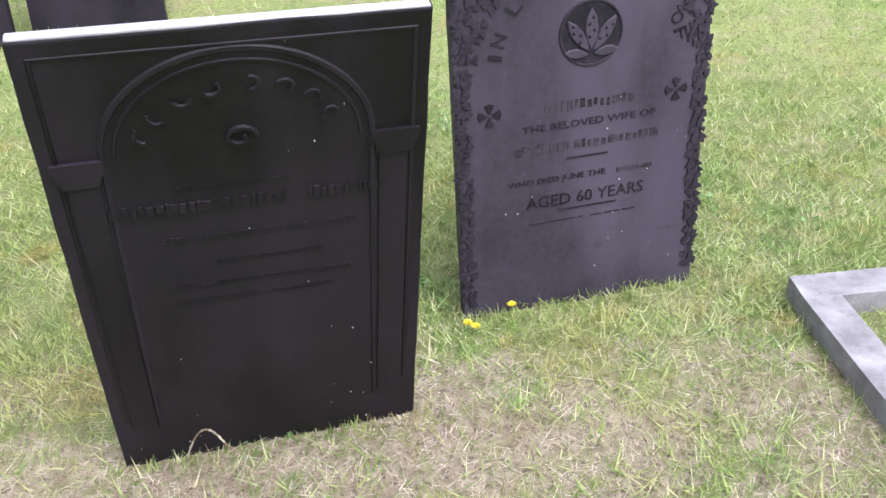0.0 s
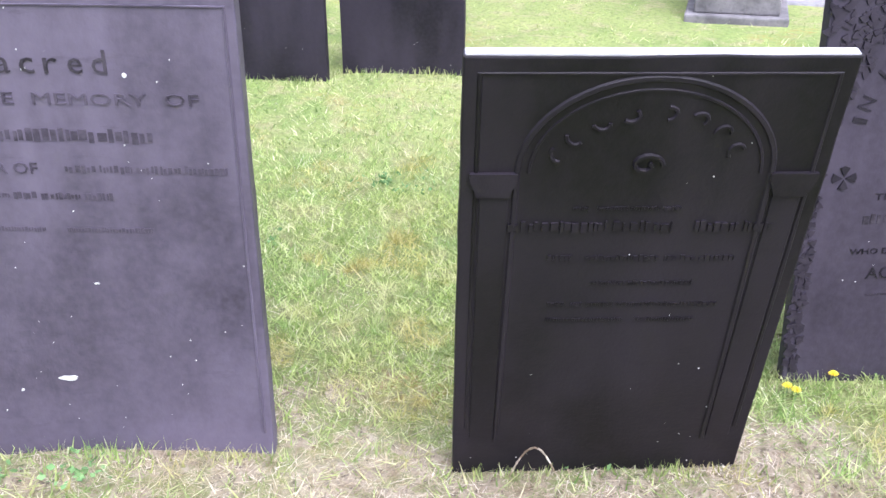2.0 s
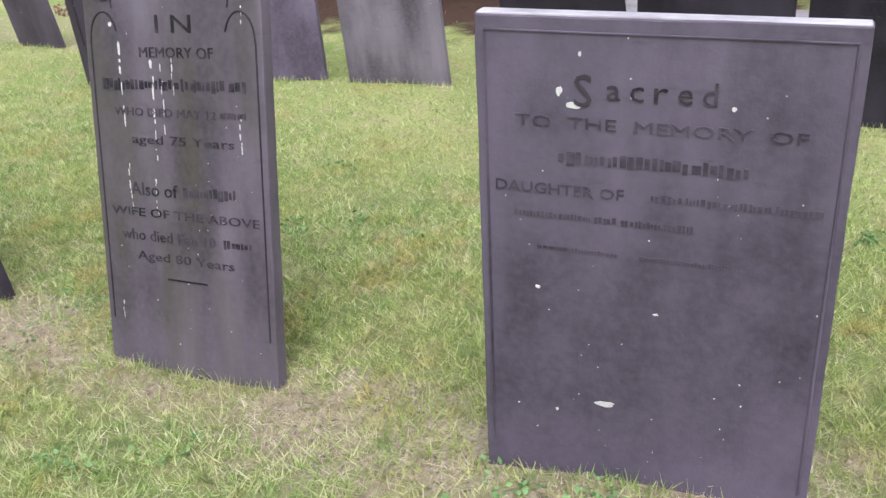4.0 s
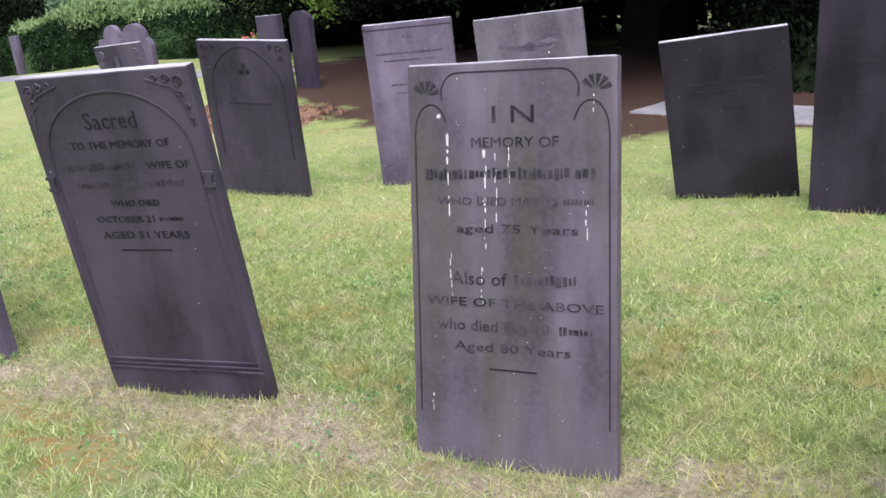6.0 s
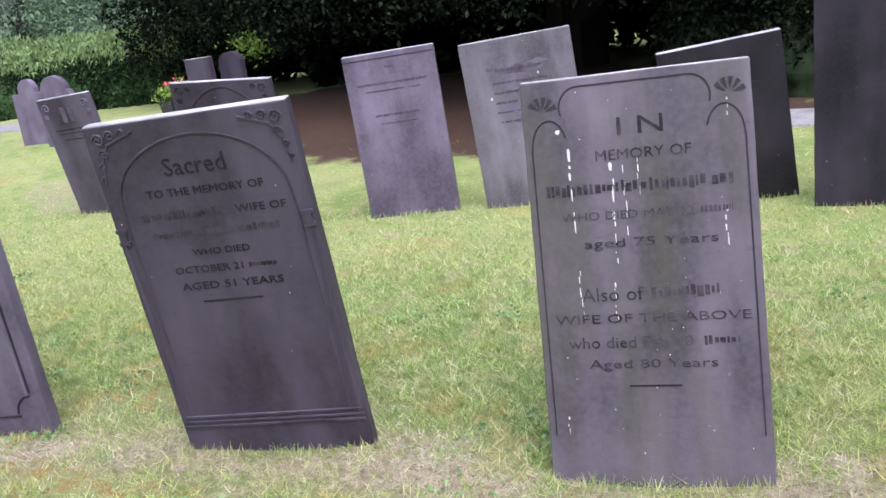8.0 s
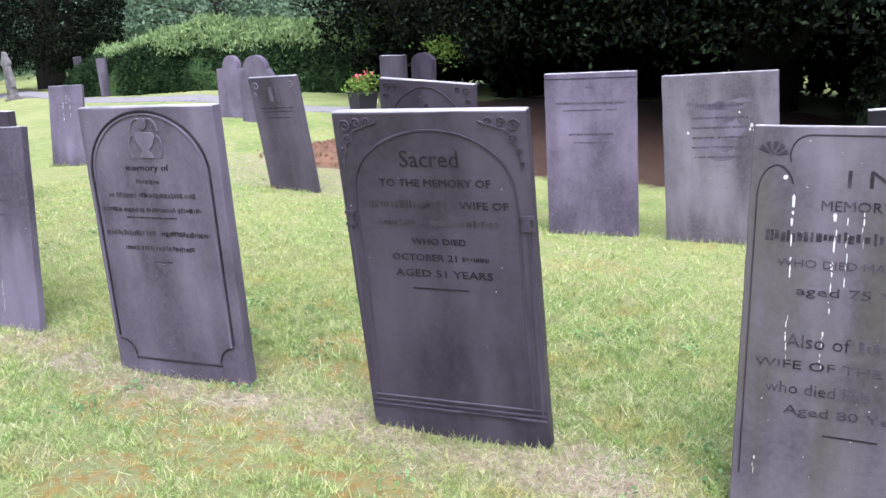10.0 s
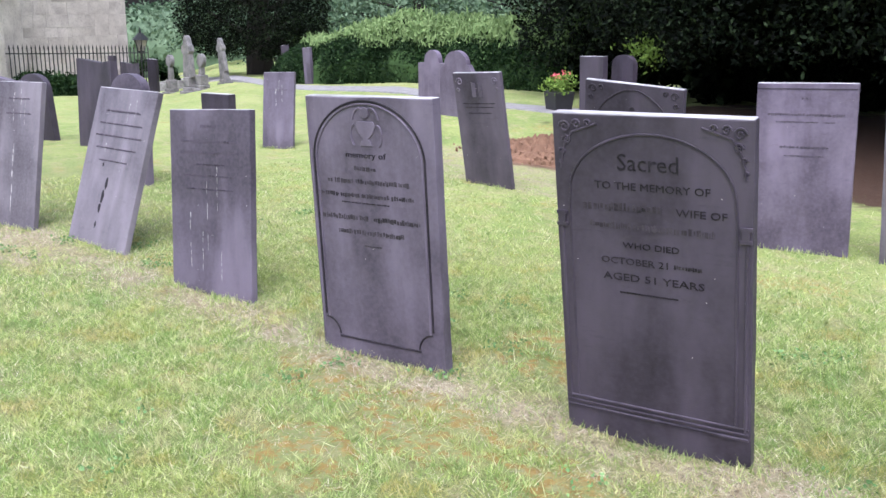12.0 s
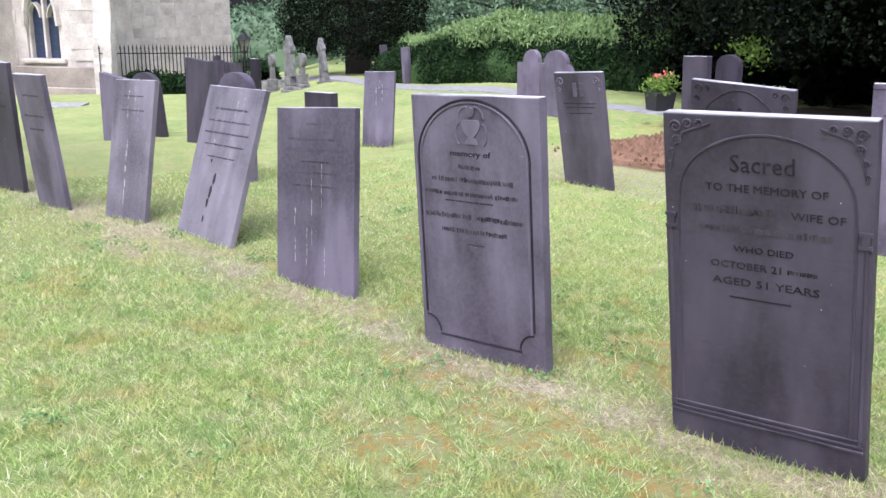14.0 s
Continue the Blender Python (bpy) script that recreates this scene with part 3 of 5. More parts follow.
def stone_leafy():
    ob, w, h = put("B", "purple-grey slate headstone with a carved leaf border and flower roundel", M_SLATE, thick=0.042)
    r = random.Random(5)
    a = w / 2
    # carved foliage up both sides and over the shoulders
    for sx in (-1, 1):
        bm = bmesh.new()
        z = 0.02
        while z < h - 0.02:
            reach = 0.035 + max(0.0, z - 0.62) * 0.42
            for _ in range(3 + int(reach * 60)):
                x = sx * (a + 0.002 - r.uniform(0.0, reach))
                zz = z + r.uniform(-0.012, 0.012)
                q, t = r.uniform(0.007, 0.015), r.uniform(0, 6.28)
                pts = [(x + q * f * math.cos(t + i * 1.047), zz + q * f * math.sin(t + i * 1.047)) for i, f in enumerate((1, 0.55, 0.8, 0.5, 1, 0.6))]
                prism(bm, pts, -r.uniform(0.002, 0.006), 0.002)
            z += 0.019
        part("carved_leaf_border", bm, M_WORN, ob)
        bm = bmesh.new()
        for t in (0, 90, 180, 270):
            ca, sa = math.cos(radians(t)), math.sin(radians(t))
            prism(bm, [(0.004 * ca + 0.0 * sa, 0.004 * sa), (0.026 * ca - 0.012 * sa, 0.026 * sa + 0.012 * ca), (0.03 * ca, 0.03 * sa), (0.026 * ca + 0.012 * sa, 0.026 * sa - 0.012 * ca)], -0.004, 0.001)
        o = part("carved_cross", bm, M_CUT, ob)
        o.matrix_local = pose(sx * 0.242, 0, 0.53)
    # roundel with a flower
    band(ob, arc(0.013, 0.70, 0.078, 0.078, 0, 360, 30), 0.008, M_WORN, "roundel", 0.004)
    bm = bmesh.new()
    prism(bm, arc(0.013, 0.70, 0.074, 0.074, 0, 345, 24), -0.0012, 0.001)
    part("roundel_ground", bm, M_CUT, ob)
    for t, q, wide in ((90, 1.0, 0.017), (55, 0.96, 0.015), (125, 0.96, 0.015), (8, 0.62, 0.012), (172, 0.62, 0.012)):
        bm = bmesh.new()
        ca, sa = math.cos(radians(t)), math.sin(radians(t))
        prism(bm, [(0.013 + ca * d * q - sa * o * wide, 0.648 + sa * d * q + ca * o * wide) for d, o in ((0.012, 0.1), (0.035, 0.7), (0.062, 1.0), (0.09, 0.75), (0.112, 0.0), (0.09, -0.75), (0.062, -1.0), (0.035, -0.7), (0.012, -0.1))], -0.006, 0.001)
        bevel(bm, 0.002, 1)
        part("carved_petal", bm, M_SLATE, ob)
        if q > 0.9:
            bm = bmesh.new()
            for d, o in ((0.045, 0.35), (0.06, -0.4), (0.075, 0.35), (0.09, -0.2)):
                bmesh.ops.create_icosphere(bm, subdivisions=1, radius=0.0042, matrix=Matrix.Translation((0.013 + ca * d * q - sa * o * wide, -0.0065, 0.648 + sa * d * q + ca * o * wide)))
            part("carved_berries", bm, M_CUT, ob)
    # IN LOVING MEMORY OF round the arch
    words = "IN LOVING MEMORY OF"
    for i, ch in enumerate(words):
        if ch != " ":
            t = 166 - 152 * i / (len(words) - 1)
            o = part("inscription", lettering(ch, 0.012 if ch == "I" else 0.03, 0.034), M_CUT, ob)
            o.matrix_local = pose(0.01 + 0.225 * math.cos(radians(t)), -0.0005, 0.60 + 0.27 * math.sin(radians(t)), 0, 90 - t, 0)
    bars(ob, 0.24, 0.034, 0.015, 0.51, None, 0)
    line_of(ob, "THE BELOVED WIFE OF", 0.35, 0.018, 0.015, 0.470)
    bars(ob, 0.39, 0.034, 0.01, 0.405, None, 1)
    rule(ob, 0.11, 0.01, 0.385)
    line_of(ob, "WHO DIED JUNE THE", 0.26, 0.02, -0.07, 0.325)
    bars(ob, 0.10, 0.02, 0.14, 0.325, None, 0)
    line_of(ob, "AGED 60 YEARS", 0.32, 0.032, 0.008, 0.262)
    rule(ob, 0.16, 0.012, 0.245)
    bars(ob, 0.30, 0.006, 0.0, 0.215, M_WORN, 6)
    specks(ob, w, 0.8, 22, 12)


def stone_spotted():
    ob, w, h = put("C", "purple slate headstone with black-letter heading and pale blotches", M_CLOUD, thick=0.045)
    a = w / 2
    band(ob, [(-a + 0.02, 0.05), (-a + 0.02, h - 0.03), (a - 0.02, h - 0.03), (a - 0.02, 0.05)], 0.008, M_CLOUD, proud=0.003)
    line_of(ob, "S", 0.036, 0.066, -0.142, 0.880, M_BLUR)
    for k, ch in enumerate("acred"):
        line_of(ob, ch, 0.027, 0.046 if ch == "d" else 0.030, -0.082 + 0.0455 * k, 0.897, M_BLUR)
    line_of(ob, "TO  THE  MEMORY  OF", 0.56, 0.024, 0.0, 0.835, M_FAINT)
    bars(ob, 0.38, 0.038, -0.005, 0.752, M_FAINT, 0)
    line_of(ob, "DAUGHTER OF", 0.27, 0.024, -0.19, 0.69, M_FAINT)
    bars(ob, 0.33, 0.022, 0.16, 0.69, M_FAINT, 3)
    bars(ob, 0.38, 0.02, -0.10, 0.632, M_FAINT, 3)
    bars(ob, 0.40, 0.014, -0.04, 0.56, M_FAINT, 4)
    for x, z, ww, hh in ((-0.158, 0.882, 0.038, 0.018), (-0.19, 0.91, 0.012, 0.022), (-0.08, 0.195, 0.05, 0.014), (-0.15, 0.985, 0.008, 0.012), (-0.045, 0.905, 0.01, 0.01), (0.145, 0.895, 0.01, 0.01), (-0.235, 0.47, 0.012, 0.01), (0.02, 0.44, 0.012, 0.006), (-0.19, 0.16, 0.008, 0.008)):
        blotch(ob, x, z, ww, hh)
    specks(ob, w, h, 46, 13)


def stone_streaked():
    ob, w, h = put("E", "grey slate headstone streaked with white bird droppings", M_GREY, thick=0.045)
    a = w / 2
    left = [(-a + 0.022, 0.12), (-a + 0.022, h - 0.20)] + arc(-a + 0.075, h - 0.20, 0.052, 0.085, 180, 20, 10)
    band(ob, left, 0.0055, M_WORN, "carved_line", 0.003)
    band(ob, [(-x, z) for x, z in left], 0.0055, M_WORN, "carved_line", 0.003)
    top = arc(-a + 0.165, h - 0.085, 0.055, 0.06, 200, 90, 8) + [(a - 0.165, h - 0.025)] + arc(a - 0.165, h - 0.085, 0.055, 0.06, 90, -20, 8)[1:]
    band(ob, top, 0.0055, M_WORN, "carved_line", 0.003)
    for sx in (-1, 1):
        bm = bmesh.new()
        for t in (20, 50, 80, 110, 140):
            ca, sa = math.cos(radians(t)), math.sin(radians(t))
            prism(bm, [(sx * (a - 0.06) + 0.012 * ca, h - 0.09 + 0.012 * sa), (sx * (a - 0.06) + 0.045 * ca - 0.007 * sa, h - 0.09 + 0.045 * sa + 0.007 * ca), (sx * (a - 0.06) + 0.045 * ca + 0.007 * sa, h - 0.09 + 0.045 * sa - 0.007 * ca)], -0.004, 0.001)
        part("carved_shell", bm, M_WORN, ob)
    line_of(ob, "I N", 0.13, 0.05, 0.015, 1.005, M_BLUR)
    line_of(ob, "MEMORY OF", 0.27, 0.03, 0.018, 0.935, M_BLUR)
    bars(ob, 0.55, 0.044, 0.0, 0.835, None, 1)
    line_of(ob, "WHO DIED MAY 12", 0.38, 0.024, -0.04, 0.765, M_BLUR)
    bars(ob, 0.09, 0.024, 0.21, 0.765, None, 0)
    line_of(ob, "aged 75 Years", 0.38, 0.034, 0.02, 0.675, M_BLUR)
    line_of(ob, "Also of", 0.18, 0.04, -0.10, 0.525, M_BLUR)
    bars(ob, 0.20, 0.042, 0.11, 0.525, None, 0)
    line_of(ob, "WIFE OF THE ABOVE", 0.56, 0.026, 0.005, 0.46, M_BLUR)
    line_of(ob, "who died Feb 10", 0.36, 0.034, -0.06, 0.385, M_BLUR)
    bars(ob, 0.10, 0.034, 0.20, 0.385, None, 0)
    line_of(ob, "Aged 80 Years", 0.37, 0.036, 0.0, 0.315, M_BLUR)
    rule(ob, 0.15, 0.005, 0.268)
    run(ob, -0.195, 0.98, 0.22, 0.011, 1)
    run(ob, -0.19, 0.62, 0.16, 0.006, 2)
    run(ob, -0.075, 0.93, 0.30, 0.012, 3)
    run(ob, -0.04, 0.92, 0.20, 0.007, 4)
    run(ob, 0.0, 0.94, 0.10, 0.005, 5)
    run(ob, 0.235, 0.78, 0.10, 0.008, 6)
    run(ob, -0.09, 0.58, 0.10, 0.006, 7)
    run(ob, -0.26, 0.18, 0.06, 0.006, 8)
    run(ob, 0.255, 1.08, 0.06, 0.005, 9)
    blotch(ob, -0.222, 1.03, 0.016, 0.014)
    specks(ob, w, h, 40, 14)


def stone_scrolled():
    ob, w, h = put("D", "purple slate headstone with arch and scrolled corners, leaning", M_SLATE, thick=0.045)
    a = w / 2
    band(ob, [(-a + 0.05, 0.14), (-a + 0.05, 0.86)] + arc(0, 0.93, a - 0.055, 0.21, 175, 5) + [(a - 0.05, 0.86), (a - 0.05, 0.14)], 0.010, M_SLATE, "arch_moulding", 0.004)
    for sx in (-1, 1):
        band(ob, [(sx * (a - 0.018), 0.12), (sx * (a - 0.018), 0.85)], 0.014, M_SLATE, "carved_column", 0.006)
        bm = bmesh.new()
        box(bm, sx * (a - 0.022) - 0.020, -0.009, 0.845, sx * (a - 0.022) + 0.020, 0.001, 0.857)
        box(bm, sx * (a - 0.022) - 0.012, -0.008, 0.815, sx * (a - 0.022) + 0.012, 0.001, 0.845)
        box(bm, sx * (a - 0.022) - 0.020, -0.009, 0.803, sx * (a - 0.022) + 0.020, 0.001, 0.815)
        part("carved_capital", bm, M_SLATE, ob)
        bm = bmesh.new()
        for cx, cz, r0, k in ((0.045, 0.045, 0.022, 1.5), (0.088, 0.034, 0.017, 1.4), (0.05, 0.09, 0.017, 1.4), (0.13, 0.030, 0.013, 1.2), (0.033, 0.13, 0.012, 1.2), (0.025, 0.17, 0.008, 1.0)):
            scroll(bm, sx * (a - cx), h - cz, r0, k, sx, 1, 0.008, 0.005)
        ribbon(bm, [(sx * (a - 0.165), h - 0.030), (sx * (a - 0.12), h - 0.045), (sx * (a - 0.07), h - 0.062), (sx * (a - 0.04), h - 0.11), (sx * (a - 0.024), h - 0.19)], 0.009, -0.005, 0.001)
        part("carved_scrollwork", bm, M_SLATE, ob)
    for z, q in ((0.135, 0.012), (0.115, 0.010), (0.095, 0.014)):
        band(ob, [(-a + 0.008, z), (a - 0.008, z)], q, M_SLATE, "base_moulding", 0.005)
    line_of(ob, "Sacred", 0.21, 0.058, -0.005, 1.015)
    line_of(ob, "TO THE MEMORY OF", 0.40, 0.026, 0.005, 0.948)
    bars(ob, 0.29, 0.036, -0.10, 0.868, None, 0)
    line_of(ob, "WIFE OF", 0.17, 0.026, 0.175, 0.872)
    bars(ob, 0.45, 0.030, 0.0, 0.805, None, 1)
    line_of(ob, "WHO DIED", 0.20, 0.022, 0.0, 0.742)
    line_of(ob, "OCTOBER 21", 0.24, 0.024, -0.06, 0.682)
    bars(ob, 0.10, 0.024, 0.13, 0.682, None, 0)
    line_of(ob, "AGED 51 YEARS", 0.36, 0.026, 0.005, 0.622)
    rule(ob, 0.21, -0.01, 0.575)
    specks(ob, w, h, 10, 15)


def stone_arched():
    ob, w, h = put("F", "purple slate headstone with recessed arch and carved urn", M_PALE, thick=0.055)
    a = w / 2
    arch = [(-0.315, 0.16), (-0.315, 0.88)] + arc(-0.012, 0.88, 0.303, 0.255, 180, 0, 30) + [(0.29, 0.88), (0.29, 0.16)]
    # Dark band: the shade of the arch's groove, put into its colour.
    band(ob, arch, 0.012, M_CUT, "arch_moulding", 0.004)
    band(ob, [(x * 0.95, z - 0.012) for x, z in arch], 0.010, M_PALE, "arch_moulding", 0.006)
    for sx in (-1, 1):
        band(ob, arc(sx * 0.30 - 0.012, 0.07, 0.075, 0.075, 90, 90 + sx * 88, 10), 0.010, M_CUT, "corner_moulding", 0.004)
    band(ob, [(-0.24, 0.062), (0.22, 0.062)], 0.012, M_WORN, "base_moulding", 0.004)
    band(ob, [(-a + 0.012, 0.03), (-a + 0.012, h - 0.02)], 0.008, M_PALE, "edge_moulding", 0.004)
    bm = bmesh.new()
    prism(bm, [(-0.045, 0.945), (0.025, 0.945), (0.018, 0.965), (0.004, 0.975), (0.030, 1.0), (0.042, 1.03), (0.034, 1.05), (-0.054, 1.05), (-0.062, 1.03), (-0.050, 1.0), (-0.024, 0.975), (-0.038, 0.965)], -0.0045, 0.001)
    bevel(bm, 0.002, 1)
    part("carved_urn", bm, M_PALE, ob)
    for sx in (-1, 1):
        bm = bmesh.new()
        ribbon(bm, arc(-0.01 + sx * 0.030, 1.045, 0.040, 0.060, 90 - sx * 80, 90 + sx * 20, 12), 0.011, -0.006, 0.001)
        ribbon(bm, arc(-0.01 + sx * 0.062, 0.99, 0.022, 0.045, 90, 90 - sx * 170, 10), 0.009, -0.006, 0.001)
        part("carved_drapery", bm, M_PALE, ob)
    bm = bmesh.new()
    prism(bm, arc(-0.01, 1.085, 0.024, 0.026, 0, 345, 12), -0.007, 0.001)
    bevel(bm, 0.003, 1)
    part("carved_finial", bm, M_PALE, ob)
    line_of(ob, "memory of", 0.22, 0.034, -0.02, 0.885)
    bars(ob, 0.12, 0.028, -0.03, 0.832, None, 0)
    bars(ob, 0.46, 0.028, -0.02, 0.775, None, 4)
    bars(ob, 0.53, 0.026, -0.03, 0.715, None, 3)
    bars(ob, 0.27, 0.010, -0.04, 0.690, M_WORN, 3)
    bars(ob, 0.57, 0.030, -0.03, 0.612, None, 4)
    bars(ob, 0.37, 0.028, -0.02, 0.550, None, 2)
    bars(ob, 0.10, 0.010, -0.01, 0.500, None, 1)
    specks(ob, w, h, 8, 16)


def worn_stone(key, label, mat, lines, group="front row of headstones", drips=(), cut=None, **kw):
    ob, w, h = put(key, label, mat, group=group, **kw)
    for i, (z, frac, hh) in enumerate(lines):
        bars(ob, w * frac, hh, 0, z, cut or (M_FAINT if mat in (M_PALE, M_MIST, M_GREY, M_ASH) else M_WORN), 3, i + 2)
    for i, (x, z, ln, q) in enumerate(drips):
        run(ob, x, z, ln, q * 0.8, i + 20, M_RUN)
    specks(ob, w, h, 14, ord(key))
    return ob, w, h


stone_black()
stone_leafy()
stone_spotted()
stone_streaked()
stone_scrolled()
stone_arched()
TEXT = [(0.90, 0.2, 0.02), (0.82, 0.72, 0.018), (0.76, 0.75, 0.022), (0.70, 0.4, 0.014), (0.64, 0.66, 0.014), (0.57, 0.6, 0.012)]
worn_stone("G", "grey-brown slate headstone with faint lettering and white runs", M_PALE, TEXT, drips=((-0.16, 0.45, 0.30, 0.01), (-0.02, 0.62, 0.4, 0.009), (0.06, 0.7, 0.2, 0.007), (0.09, 0.25, 0.15, 0.012), (-0.06, 0.35, 0.2, 0.008)))
ob, w, h = worn_stone("H", "pale slate headstone leaning back, with a dark crack of moss", M_ASH, [(0.86, 0.6, 0.02), (0.78, 0.75, 0.016), (0.70, 0.8, 0.016), (0.62, 0.7, 0.016), (0.54, 0.5, 0.014)], drips=((0.06, 0.93, 0.12, 0.016), (0.13, 0.96, 0.12, 0.012), (-0.12, 0.66, 0.05, 0.02), (0.1, 0.6, 0.1, 0.008)))
for x, z, ww, hh in ((-0.02, 0.40, 0.03, 0.08), (-0.035, 0.32, 0.04, 0.09), (-0.045, 0.24, 0.032, 0.07), (-0.05, 0.13, 0.022, 0.05), (-0.10, 0.52, 0.022, 0.03)):
    blotch(ob, x, z, ww, hh, M_BLACK)
worn_stone("I", "narrow grey slate headstone with white runs", M_ASH, [(0.9, 0.5, 0.016), (0.8, 0.6, 0.014)], drips=((-0.05, 0.95, 0.2, 0.014), (0.02, 0.98, 0.22, 0.012), (0.06, 0.92, 0.16, 0.01), (-0.03, 0.6, 0.45, 0.02)))
worn_stone("J", "narrow slate headstone leaning aside", M_PALE, [(0.85, 0.6, 0.02), (0.7, 0.7, 0.02), (0.6, 0.5, 0.02)])
worn_stone("K", "broad purple slate headstone, plain and worn", M_SLATE, [(0.8, 0.6, 0.02), (0.7, 0.7, 0.02)])

# ---- the second row ----
SECOND = "second row of headstones"
ob, w, h = worn_stone("P", "pale purple slate headstone, smooth, with faint lettering", M_MIST, [(0.90, 0.1, 0.02), (0.80, 0.78, 0.022), (0.76, 0.6, 0.012), (0.60, 0.5, 0.02), (0.55, 0.4, 0.012)], SECOND)
bm = bmesh.new()
box(bm, -w / 2, -0.003, h - 0.035, w / 2, 0.001, h - 0.031)
part("carved_rule", bm, M_WORN, ob)
ob, w, h = worn_stone("Q", "grey slate headstone with dark weathered panel and lichen", M_ASH, [(0.83, 0.42, 0.03), (0.76, 0.5, 0.02), (0.70, 0.5, 0.02), (0.64, 0.5, 0.018), (0.58, 0.5, 0.018), (0.52, 0.46, 0.016)], SECOND)
for x, z, ww, hh in ((0.0, 0.84, 0.30, 0.06), (-0.03, 0.77, 0.22, 0.12), (0.05, 0.70, 0.20, 0.16), (-0.02, 0.60, 0.24, 0.10), (0.13, 0.87, 0.14, 0.035), (-0.15, 0.86, 0.10, 0.03), (0.0, 0.53, 0.18, 0.05)):
    blotch(ob, x, z, ww, hh, M_PALE, 3, 0.0008)
for x, z, ww, hh in ((0.19, 0.72, 0.02, 0.03), (0.205, 0.69, 0.018, 0.026), (0.18, 0.695, 0.012, 0.02), (-0.19, 0.68, 0.014, 0.02), (0.12, 0.8, 0.014, 0.02), (0.21, 0.655, 0.014, 0.02)):
    blotch(ob, x, z, ww, hh)
worn_stone("R", "dark slate headstone with a sloping top", M_DEEP, [(0.74, 0.6, 0.014), (0.70, 0.5, 0.012), (0.60, 0.2, 0.014)], SECOND)
worn_stone("S", "tall dark slate headstone, plain", M_DEEP, [(0.75, 0.5, 0.014), (0.70, 0.5, 0.012), (0.6, 0.5, 0.012)], SECOND)
worn_stone("T", "dark purple slate headstone with faint lines", M_DEEP, [(0.62, 0.4, 0.012), (0.55, 0.5, 0.012), (0.42, 0.3, 0.012)], SECOND)
ob, w, h = worn_stone("L", "slate headstone with pointed arch, trefoil and leaf corners", M_SLATE, [(0.6, 0.5, 0.02)], SECOND)
a = w / 2
band(ob, [(-a + 0.07, 0.25), (-a + 0.07, 0.70)] + arc(0.10, 0.70, 0.38, 0.30, 180, 112, 10) + arc(-0.10, 0.70, 0.38, 0.30, 68, 0, 10) + [(a - 0.07, 0.25)], 0.012, M_WORN, "arch_moulding", 0.005)
bm = bmesh.new()
for t in (90, 210, 330):
    prism(bm, arc(0.026 * math.cos(radians(t)), 0.83 + 0.026 * math.sin(radians(t)), 0.018, 0.018, 0, 330, 8), -0.004, 0.001)
part("carved_trefoil", bm, M_CUT, ob)
for sx in (-1, 1):
    bm = bmesh.new()
    for cx, cz, r0 in ((0.06, 0.05, 0.03), (0.12, 0.04, 0.02), (0.05, 0.11, 0.02)):
        scroll(bm, sx * (a - cx), h - cz, r0, 1.2, sx, 1, 0.01, 0.005)
    part("carved_scrollwork", bm, M_WORN, ob)
ob, w, h = worn_stone("M", "dark slate headstone leaning forward, carved urns at the top", M_DUSK, [(0.66, 0.7, 0.012), (0.63, 0.6, 0.01), (0.58, 0.5, 0.01)], SECOND)
for x in (-0.035, 0.035):
    bm = bmesh.new()
    box(bm, x - 0.02, -0.006, 0.72, x + 0.02, 0.001, 0.84)
    bevel(bm, 0.004, 1)
    part("carved_urn", bm, M_PALE, ob)
for sx in (-1, 1):
    bm = bmesh.new()
    scroll(bm, sx * 0.18, 0.85, 0.035, 1.3, sx, 1, 0.012, 0.005)
    scroll(bm, sx * 0.20, 0.78, 0.02, 1.2, sx, 1, 0.01, 0.005)
    part("carved_scrollwork", bm, M_PALE, ob)
worn_stone("N", "narrow grey slate headstone with white runs, far across the lawn", M_PALE, [(0.6, 0.6, 0.012)], SECOND, drips=((-0.03, 0.62, 0.18, 0.02), (0.04, 0.66, 0.2, 0.016), (0.0, 0.7, 0.1, 0.012)))

# ---- farther memorials ----
FAR = "far memorials"


def far_stone(label, x, y, turn, lean, side, w, h, mat, top="flat", thick=0.08):
    return headstone(label, x, y, turn, lean, side, w, h, ground_z(x, y) - 0.02, mat, thick, top, FAR)


far_stone("stepped round-shouldered slate headstone", -12.44, 3.80, 25, 0, 0, 0.42, 0.76, M_MIST, "shoulder")
far_stone("bell-topped purple slate headstone", -11.87, 3.86, 25, 2, 0, 0.48, 0.80, M_MIST, "bell")
far_stone("narrow dark slate headstone beside its twin", -26.3, 6.15, 20, 0, -6, 0.24, 0.90, M_SLATE)
far_stone("narrow slate headstone beside its twin", -22.8, 5.60, 20, 0, -5, 0.25, 0.84, M_PALE)
far_stone("small pale slate headstone with a scooped top", -13.0, -1.02, 35, 0, 1, 0.62, 0.76, M_PALE, "scoop")
far_stone("small dark round-topped slate headstone", -13.62, -0.66, 35, 0, -7, 0.50, 0.78, M_SLATE, "round")
far_stone("dark slate headstone with a hollow top edge", -12.28, -0.20, 22, -4, -3, 0.70, 0.94, M_SLATE, "scoop")
far_stone("pale weathered round-topped stone headstone", -9.95, -0.20, 30, -4, -3, 0.40, 0.95, M_PALE, "round", 0.09)
far_stone("low slate headstone with a flat top", -9.9, 0.55, 27, 0, -1, 0.36, 0.76, M_SLATE)
far_stone("small dark slate headstone by the railings", -28.94, 2.18, 25, 0, -4, 0.29, 1.04, M_SLATE)
far_stone("dark slate headstone by the railings", -27.4, 2.38, 25, 0, -3, 0.72, 0.86, M_SLATE, "scoop")
